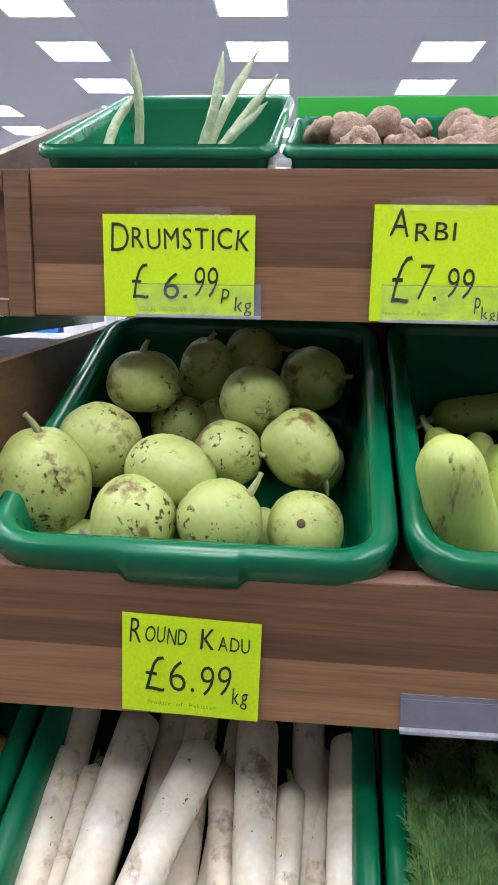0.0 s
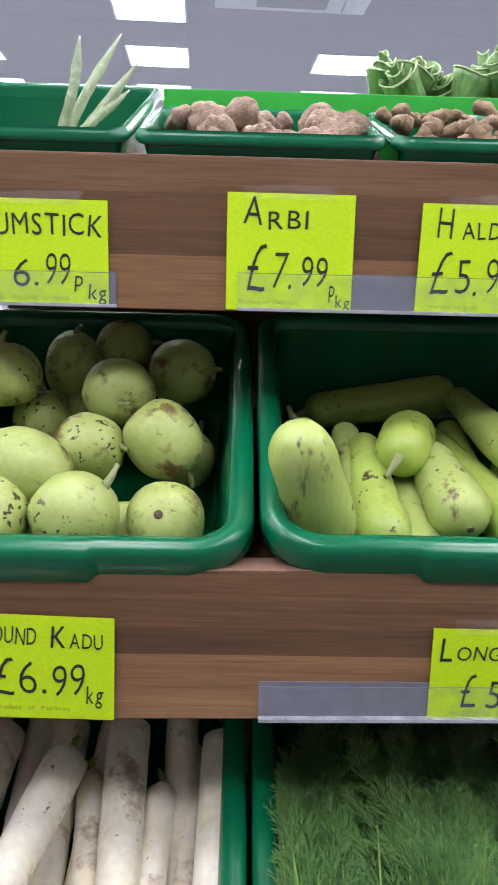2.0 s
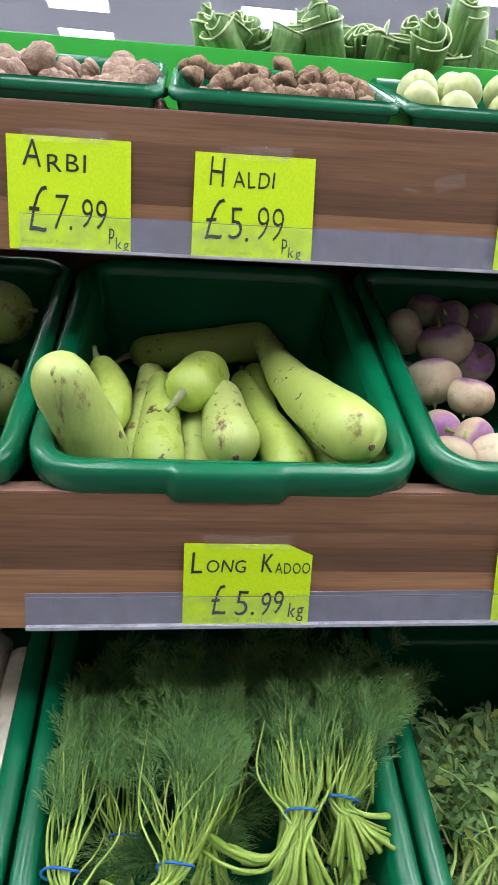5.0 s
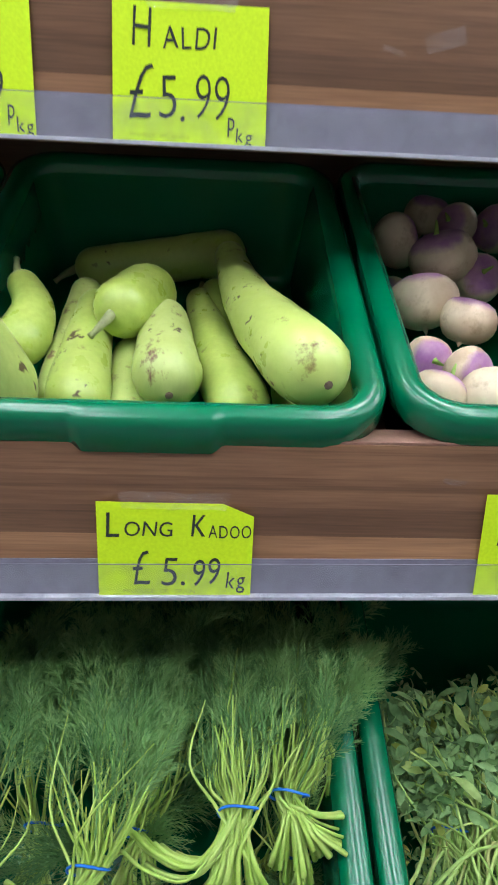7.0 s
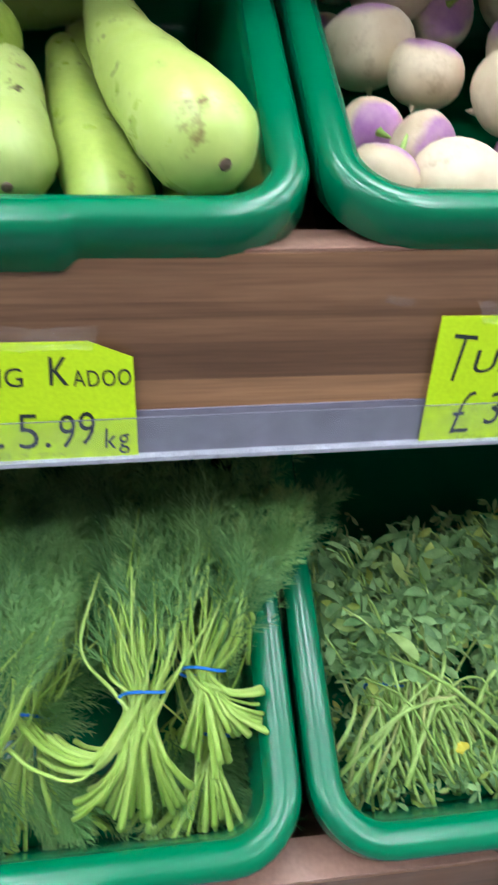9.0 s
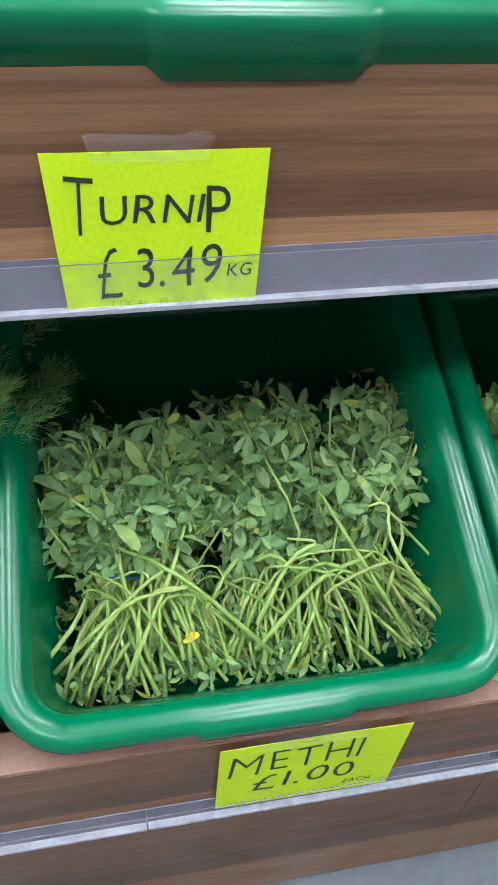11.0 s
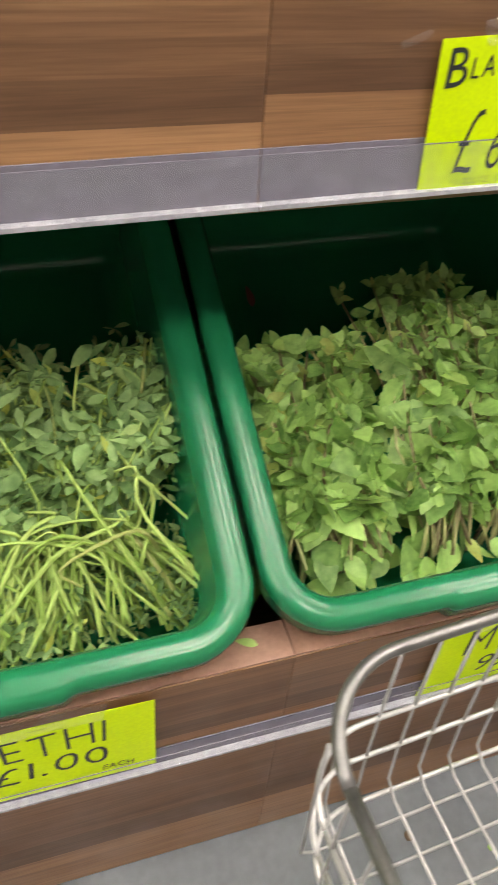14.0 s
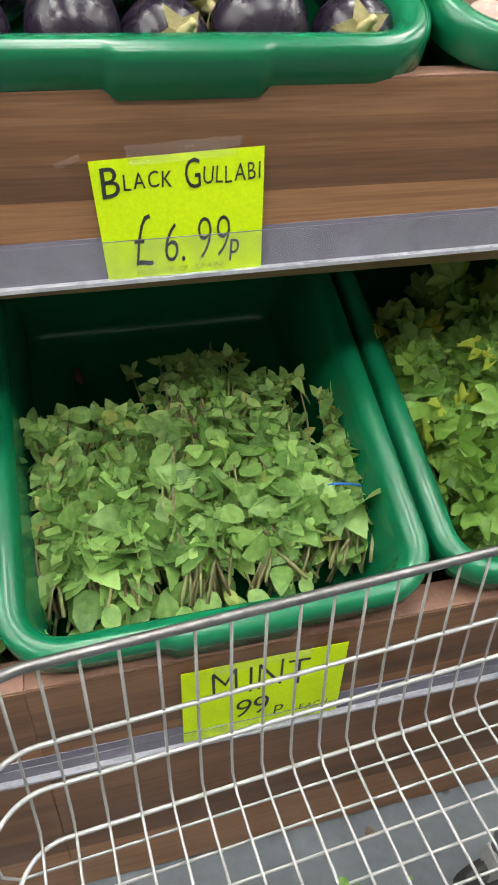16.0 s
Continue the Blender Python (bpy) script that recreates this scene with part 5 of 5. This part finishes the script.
dill_bunch((-0.06, 0.14, -0.10), [(-0.10, 0.06, -0.12), (-0.02, 0.06, -0.12)], [(-0.10, 0.09, -0.075), (0.0, 0.085, -0.07), (0.06, 0.20, -0.06)], 14, 16, 10, 0.035, 0.01, False)
dill_bunch((0.14, 0.14, -0.11), [(0.10, 0.06, -0.12), (0.18, 0.06, -0.12)], [(0.13, 0.085, -0.09), (0.19, 0.085, -0.09), (0.20, 0.2, -0.07)], 14, 14, 11, 0.03, 0.01, False)
dill_bunch((0.21, 0.25, -0.01), [(0.19, 0.19, -0.03), (0.21, 0.19, -0.03)], [(0.26, 0.28, 0.03), (0.30, 0.385, -0.02)], 7, 6, 9, 0.015, 0.02, False)


def heaped(q, u0, u1, v0, v1, spread, low, top):
    """A spot within a bunch that runs from front to back, nearer its upper face."""
    s = q.random()
    u = u0 + (u1 - u0) * s + q.gauss(0, spread)
    v = v0 + (v1 - v0) * s + q.gauss(0, 0.008)
    dome = max(0.0, 1 - ((u - (u0 + (u1 - u0) * s)) / (2.6 * spread)) ** 2)
    w = low + (top - low) * dome * (0.45 + 0.55 * q.random() ** 0.4)
    return Vector((u, v, w)), s


def leaf_turn(q, steep=35, back=0.0):
    return Euler((radians(q.gauss(back, steep)), radians(q.gauss(0, 38)), radians(q.uniform(-180, 180)))).to_matrix().to_4x4()


def limp_turn(q, down=180, spread=70, pitch=8, steep=28):
    """A leaf that lies on the heap with its tip mostly downhill."""
    return Euler((radians(q.gauss(pitch, steep)), radians(q.gauss(0, 26)), radians(q.gauss(down, spread)))).to_matrix().to_4x4()


def on_line(pts, s):
    return pts[min(int(s * (len(pts) - 1)), len(pts) - 1)]


M_SHAPES = [trifoliate(0.025, i) for i in range(5)] + [leaf_shape(0.030, 0.011, 5, 0, 0.15, 0.3, 0.6), leaf_shape(0.024, 0.012, 5, 0, -0.2, 0.5, 0.6), leaf_shape(0.020, 0.006, 5, 0, 0.5, 0.6, 0.6)]
M_MESHES = [shape_mesh("methi_sprig", trifoliate(0.030, 20 + i), METHI) for i in range(4)]
# cut ends, band, top of the bunch: across and along the slope; height of the top; tied where the band shows
METHIS = [(-0.150, 0.060, -0.132, 0.166, -0.150, 0.350, -0.062, True), (-0.050, 0.068, -0.092, 0.182, -0.045, 0.360, -0.058, True), (0.062, 0.058, 0.078, 0.185, 0.030, 0.370, -0.054, False), (0.190, 0.066, 0.132, 0.165, 0.185, 0.375, -0.042, False), (0.01, 0.075, 0.02, 0.16, 0.075, 0.32, -0.10, False)]
for i, (uf, vf, ub, vb, uk, vk, top, tied) in enumerate(METHIS):
    q = random.Random(i + 500)
    b_ = Vector((ub, vb, -0.100))
    t = thing("methi_bunch", "tied bunch of fresh methi, pale cut stalks forward", "methi", T_METHI @ Matrix.Translation(b_), "methi bunches")
    lines, tops = [], []
    for k in range(60):
        e = Vector((uf + q.gauss(0, 0.033), vf - 0.018 + abs(q.gauss(0, 0.030)), -0.116 + q.uniform(-0.05, 0.022))) - b_
        a = Vector((q.gauss(0, 0.016), q.gauss(0, 0.004), q.gauss(0.004, 0.008)))
        tp = Vector((uk + q.gauss(0, 0.033), vk - 0.02 - q.random() ** 2 * 0.11, top - 0.012 + q.uniform(-0.035, 0.008))) - b_
        up = (a, a * 1.6 + (tp - a) * 0.5 + Vector((q.gauss(0, 0.012), 0, 0.018)), tp)
        lines.append((e, (e + a) / 2 + Vector((q.gauss(0, 0.010), 0, 0.006 + q.gauss(0, 0.007))), *up))
        tops.append(curve_points(up, 24))
    # loose stalks bent over the heap
    for k in range(8):
        e = Vector((uf + q.uniform(-0.06, 0.07), vf + q.uniform(-0.005, 0.07), -0.088)) - b_
        g = Vector((ub + q.uniform(-0.08, 0.08), vb + q.uniform(-0.05, 0.10), top - 0.004)) - b_
        lines.append((e, (e + g) / 2 + Vector((q.uniform(-0.03, 0.03), 0.02, 0.016)), g, g + Vector((q.uniform(-0.03, 0.03), q.uniform(-0.03, 0.02), -0.008))))
    stems(t, lines, METHI_STEM, 0.0021, 0.0010)
    spots, own = [], []
    for ln in tops:
        for k in range(9):
            s = q.uniform(0.22, 1.0)
            p = on_line(ln, s) + Vector((q.gauss(0, 0.012), q.gauss(0, 0.010), q.uniform(-0.014, 0.014)))
            m = Matrix.Translation(p) @ limp_turn(q, 180, 80, 12, 46) @ Matrix.Scale(q.choice((0.4, 0.6, 0.8, 1.0, 1.25)), 4)
            (own if len(own) < 40 and p.z + b_.z > top - 0.03 and q.random() < 0.16 else spots).append(m)
    for k in range(150):
        p, s = heaped(q, ub, uk, vb + 0.01, vk, 0.033, -0.16, top)
        spots.append(Matrix.Translation(p - b_) @ limp_turn(q, 180, 90, 0, 50) @ Matrix.Scale(q.uniform(0.4, 0.8), 4))
    for k in range(260):
        p, s = heaped(q, uf, ub, vf - 0.01, vb, 0.038, -0.165, -0.094)
        spots.append(Matrix.Translation(p - b_) @ leaf_turn(q, 50) @ Matrix.Scale(q.uniform(0.3, 0.7), 4))
    spread_leaves("leaf_mass", M_SHAPES, spots, METHI, t)
    single_leaves(M_MESHES, own, t, "sprig")
    if tied:
        band(t, (0, 0, 0.008), (0.05, 1, 0.1), 0.022)

S_SHAPES = [leaf_shape(l, l * w, 10, 0.07, c, bd, 0.45, 0.86) for l, w, c, bd in ((0.034, 0.62, 0.12, 0.2), (0.030, 0.56, -0.15, 0.35), (0.024, 0.55, 0.3, 0.2), (0.040, 0.66, 0.1, -0.15), (0.018, 0.5, 0.45, 0.3))]
S_MESHES = [shape_mesh("mint_leaf", leaf_shape(l, l * w, 16, 0.05, c, bd, 0.45, 0.86), MINT) for l, w, c, bd in ((0.044, 0.64, 0.12, 0.2), (0.038, 0.60, -0.12, 0.35), (0.032, 0.58, 0.25, -0.15), (0.050, 0.68, 0.08, 0.25))]
# cut ends and back of each bunch, across and along the slope, height of the top, spread
MINTS = [(-0.160, 0.085, -0.155, 0.335, -0.055, 0.024), (-0.095, 0.080, -0.085, 0.325, -0.052, 0.022), (-0.015, 0.078, 0.030, 0.385, -0.036, 0.030), (0.085, 0.085, 0.120, 0.350, -0.046, 0.028), (0.170, 0.092, 0.225, 0.315, -0.052, 0.026)]
for i, (uf, vf, uk, vk, top, spread) in enumerate(MINTS):
    q = random.Random(i + 800)
    b_ = Vector((uf, 0.15, -0.10))
    t = thing("mint_bunch", "bunch of fresh mint with brown cut stalks forward", "mint", T_MINT @ Matrix.Translation(b_), "mint bunches")
    lines, tops = [], []
    for k in range(44):
        e = Vector((uf + q.gauss(0, 0.023), vf - 0.02 + abs(q.gauss(0, 0.022)), -0.102 + q.uniform(-0.05, 0.02))) - b_
        mid = Vector((uf + (uk - uf) * 0.4 + q.gauss(0, spread * 0.8), 0.16 + q.gauss(0, 0.01), top - 0.014 - q.uniform(0, 0.035))) - b_
        tp = Vector((uk + q.gauss(0, spread), vk - q.random() ** 2 * 0.09, top - 0.008 - q.uniform(0, 0.035))) - b_
        lines.append((e, (e + mid) / 2 + Vector((q.gauss(0, 0.004), 0, 0.008)), mid, (mid + tp) / 2 + Vector((q.gauss(0, 0.008), 0, 0.008)), tp))
        tops.append(curve_points(lines[-1], 30))
    stems(t, lines, MINT_STEM, 0.0019, 0.0012)
    spots, own = [], []
    for k, ln in enumerate(tops):
        turn = q.uniform(0, 180)
        for s in (0.34, 0.44, 0.53, 0.62, 0.70, 0.78, 0.86, 0.94, 1.0):
            turn += 90
            p = on_line(ln, s)
            for flip in (0, 180):
                if q.random() < 0.82:
                    ang = turn + flip + q.gauss(0, 18)
                    m = Matrix.Translation(p + Vector((q.gauss(0, 0.004), q.gauss(0, 0.004), 0.004))) @ Euler((radians(q.gauss(-2, 36)), radians(q.gauss(0, 34)), radians(ang + 180 * (math.cos(radians(ang)) > 0.5 and q.random() < 0.5)))).to_matrix().to_4x4() @ Matrix.Scale(q.choice((0.6, 0.8, 1.0, 1.2)) * (1.1 - 0.45 * max(0, s - 0.7) / 0.3), 4)
                    (own if p.z + b_.z > top - 0.026 and len(own) < 60 and q.random() < 0.3 else spots).append(m)
        p = ln[-1]
        for j in range(4):
            spots.append(Matrix.Translation(p) @ pose(0, 0, 0, 35, 0, 90 * j + turn) @ Matrix.Scale(0.55, 4))
    for k in range(12):
        p = Vector((uf + q.gauss(0, 0.03), vf + q.uniform(-0.02, 0.04), -0.090 + q.uniform(-0.02, 0.005)))
        own.append(Matrix.Translation(p - b_) @ limp_turn(q, 180, 50, 5, 20))
    spread_leaves("leaf_mass", S_SHAPES, spots, MINT, t)
    single_leaves(S_MESHES, own, t)
    if i == 4:
        band(t, (0.01, 0.02, 0.04), (0.05, 1, 0.1), 0.026)

H_SHAPES = [lobed_shape(s, 5, i) for i, s in enumerate((0.030, 0.026, 0.034, 0.022))]
H_MESHES = [shape_mesh("herb_leaf", lobed_shape(s, 5, 30 + i), HERB) for i, s in enumerate((0.036, 0.032, 0.04))]
for i, (uf, top, vk) in enumerate(((-0.165, 0.0, 0.42), (-0.08, 0.02, 0.45), (0.02, 0.03, 0.45), (0.12, 0.01, 0.45))):
    q = random.Random(i + 950)
    b_ = Vector((uf, 0.15, -0.06))
    t = thing("herb_bunch", "bunch of broad-leaved bright green coriander", "herbs", T_HERB @ Matrix.Translation(b_), "herb bunches")
    stems(t, [(Vector((q.gauss(0, 0.02), -0.09, -0.05)), Vector((q.gauss(0, 0.015), 0, 0)), Vector((q.gauss(0, 0.03), 0.2, 0.02))) for k in range(20)], METHI_STEM, 0.0022, 0.0012)
    spots, own = [], []
    for k in range(190):
        p, s = heaped(q, uf, uf, 0.06, vk, 0.034, -0.14, top)
        m = Matrix.Translation(p - b_) @ leaf_turn(q, 30, 15)
        (own if p.z > top - 0.03 and len(own) < 60 else spots).append(m)
    spread_leaves("leaf_mass", H_SHAPES, spots, HERB, t)
    single_leaves(H_MESHES, own, t)

# loose leaves and crumbs
tagged(mesh_part("yellow_leaf", shape_mesh("yellow_leaf", lobed_shape(0.011, 3, 3), YELLOW), YELLOW, None, m=T_METHI @ pose(-0.061, 0.091, -0.078, -10, 8, 30)), "small yellowed leaf lying on the methi stalks", "leaf")
tagged(mesh_part("dead_leaf", shape_mesh("dead_leaf", leaf_shape(0.03, 0.011), RED), RED, None, m=T_MINT @ pose(-0.126, 0.46, -0.185, 30, 0, 10)), "brown dead leaf on the floor of the tray", "leaf")
tagged(mesh_part("fallen_leaf", shape_mesh("fallen_leaf", leaf_shape(0.022, 0.009, 6, 0, 0.3, 0.1), MINT), MINT, None, m=pose(1.190, 0.692, 0.4885, 0, 0, 60)), "small green leaf dropped on the board edge", "leaf")
sprig = [(Vector((0, 0, 0)), Vector((0.012 * math.cos(a), 0.012 * math.sin(a), 0.003))) for a in (0.2, 0.7, 1.3, 2.0, 2.8, 3.6)]
tagged(mesh_part("dill_sprig", data_mesh("dill_sprig", [tube_data(curve_points([a, (a + b_) / 2, b_], 3), [0.0006] * 4, seg=4) for a, b_ in sprig[:1]]), DILL, None, m=pose(0.716, 0.897, 0.9935)), "scrap of dill on the board edge", "sprig")
for i, (x, y, z) in enumerate(((0.766, 0.886, 0.957), (1.333, 0.886, 0.945), (0.70, 1.078, 1.372), (0.755, 1.078, 1.385))):
    q = random.Random(i)
    bm = bmesh.new()
    bmesh.ops.create_grid(bm, x_segments=5, y_segments=3, size=1)
    for v in bm.verts:
        v.co = Vector((v.co.x * (0.012 if i != 3 else 0.022), -0.0012 - 0.0035 * abs(noise.noise(v.co * 2 + Vector((i * 5, 0, 0)))), v.co.y * (0.003 if i != 3 else 0.009)))
    tagged(part("tape_scrap", bm, TAPE, None, m=pose(x, y, z, 0, q.uniform(-25, 15), 0)), "torn scrap of clear tape on the board", "tape", "tape scraps")

# ---- shopping trolley ----
CART = pose(1.176, 0.580, 0.0, 0, 0, 4.0)
LENGTH, WIDTH, RIM, DEEPNESS = 0.80, 0.265, 0.643, 0.250
cart = thing("shopping_trolley", "zinc-plated wire shopping trolley parked by the display", "shopping trolley", CART)


def loop(inset, z, r, n=10, left_round=True):
    x0, x1, y0, y1 = inset, LENGTH - inset, -WIDTH + inset, -inset
    pts = []
    for cx, cy, a0 in ((x0 + r, y1 - r, 180), (x1 - r, y1 - r, 90), (x1 - r, y0 + r, 0), (x0 + r, y0 + r, -90)):
        for k in range(n + 1):
            a = radians(a0 - 90 * k / n)
            pts.append(Vector((cx + r * math.cos(a), cy + r * math.sin(a), z)))
    return pts + [pts[0]]


def rod(name, pts, r, seg=8, label=""):
    return tube(name, pts, [r] * len(pts), ZINC if r > 0.004 else CHROME, cart, label, seg=seg)


rod("rim", loop(0.0, RIM, 0.075), 0.0050, 10, "thick polished top rim")
rod("side_rod", loop(0.004, RIM - 0.108, 0.062), 0.0026)
rod("side_rod", loop(0.008, RIM - 0.174, 0.058), 0.0026)
Z = RIM - DEEPNESS
for k in range(23):
    x = 0.047 + 0.0329 * k
    if x < LENGTH - 0.05:
        rod("wire", [Vector((x, 0.0, RIM - 0.004)), Vector((x, -0.004, RIM - 0.108)), Vector((x, -0.009, RIM - 0.19)), Vector((x, -0.014, Z + 0.012)), Vector((x, -0.03, Z)), Vector((x, -WIDTH / 2, Z)), Vector((x, -WIDTH + 0.03, Z)), Vector((x, -WIDTH + 0.014, Z + 0.012)), Vector((x, -WIDTH + 0.002, RIM - 0.004))], 0.0016, 6)
for k in range(13):
    y = -0.045 - 0.033 * k
    if y > -WIDTH + 0.05:
        rod("wire", [Vector((0.0, y, RIM - 0.004)), Vector((0.004, y, RIM - 0.108)), Vector((0.010, y, Z + 0.012)), Vector((0.024, y, Z - 0.004)), Vector((LENGTH / 2, y, Z - 0.004)), Vector((LENGTH - 0.024, y, Z - 0.004)), Vector((LENGTH - 0.01, y, Z + 0.012)), Vector((LENGTH, y, RIM - 0.004))], 0.0016, 6)
rod("bottom_rod", loop(0.020, Z - 0.004, 0.05), 0.0026)
for y in (-0.09, -WIDTH + 0.09):
    rod("chassis_tube", curve_points([(0.62, y, Z - 0.01), (0.60, y, 0.30), (0.60, y, 0.14), (0.72, y, 0.13), (0.80, y, 0.3), (0.79, y, RIM)], 24), 0.011, 10)
for x, y in ((0.60, -0.09), (0.60, -WIDTH + 0.09), (0.72, -0.09), (0.72, -WIDTH + 0.09)):
    w = part("castor", box(-0.012, 0.012, -0.014, 0.014, 0.07, 0.135, 0.003), CHROME, cart, "castor fork")
    w.location = (x, y, 0)
    bm = bmesh.new()
    bmesh.ops.create_cone(bm, cap_ends=True, segments=24, radius1=0.05, radius2=0.05, depth=0.024)
    bmesh.ops.bevel(bm, geom=[e for e in bm.edges if e.is_boundary or len(e.link_faces) == 2 and abs(e.link_faces[0].normal.dot(e.link_faces[1].normal)) < 0.5], offset=0.006, segments=2, affect="EDGES")
    ty = part("tyre", bm, DARKMETAL, w, "dark rubber tyre")
    ty.matrix_basis = pose(0, 0, 0.05, 90, 0, 0)
rod("handle", curve_points([(0.79, -0.02, RIM), (0.82, -0.03, RIM + 0.06), (0.82, -WIDTH / 2, RIM + 0.07), (0.82, -WIDTH + 0.03, RIM + 0.06), (0.79, -WIDTH + 0.02, RIM)], 20), 0.012, 10, "round push handle")
bag = thing("herb_bunch", "few stalks of green coriander lying in the trolley", "herbs", CART @ pose(0.29, -0.185, Z + 0.004))
single_leaves(H_MESHES, [pose(0.03 * math.cos(k * 2.1) - 0.01, -0.02 + 0.035 * math.sin(k * 1.3), 0.018 + 0.006 * (k % 3), 12 * math.sin(k), 14 * math.cos(k), 60 * k) @ Matrix.Scale(0.6, 4) for k in range(8)], bag)
stems(bag, [(Vector((-0.02 + 0.01 * k, -0.12, 0.004)), Vector((0.005 * k, -0.06, 0.01)), Vector((0.012 * k - 0.02, 0.0, 0.016))) for k in range(6)], METHI_STEM, 0.002, 0.0012)

# ---- far shelving seen through the gap beside the display ----
far = thing("shop_shelving", "grey metal shop shelving stacked with cartons", "shelving", pose(-2.4, 4.2, 0))
for z in (0.1, 0.55, 1.0, 1.45):
    part("shelf", box(-1.2, 1.2, 0, 0.4, z, z + 0.03), WHITE, far, smooth=False)
part("back", box(-1.2, 1.2, 0.4, 0.42, 0, 1.7), WHITE, far, smooth=False)
for z in (0.13, 0.58, 1.03):
    for k in range(11):
        q = random.Random(k * 3 + int(z * 100))
        h = q.uniform(0.2, 0.34)
        tagged(part("carton", box(-0.09, 0.09, 0.02, 0.3, 0, h, 0.004), (BLUE, PALE, PALE)[k % 3], None, m=pose(-3.48 + 0.215 * k, 4.2, z), smooth=False), ("blue printed carton on the shelf" if k % 3 == 0 else "pale printed carton on the shelf"), "carton", "cartons")

# crumbs and scraps on the floor
for i in range(40):
    q = random.Random(i + 2000)
    r = q.uniform(0.003, 0.009)
    ob = part("floor_crumb", round_body(r, 0.25, 8, 5, 0, 0.5, 0, i), (BLOSSOM, MINT, BLOSSOM)[i % 3], None, m=pose(q.uniform(0.7, 2.2), q.uniform(0.0, 0.66), r * 0.2, 0, 0, q.uniform(0, 360)))
    tagged(ob, "trodden scrap of dirt and leaf on the floor", "scrap", "floor scraps")
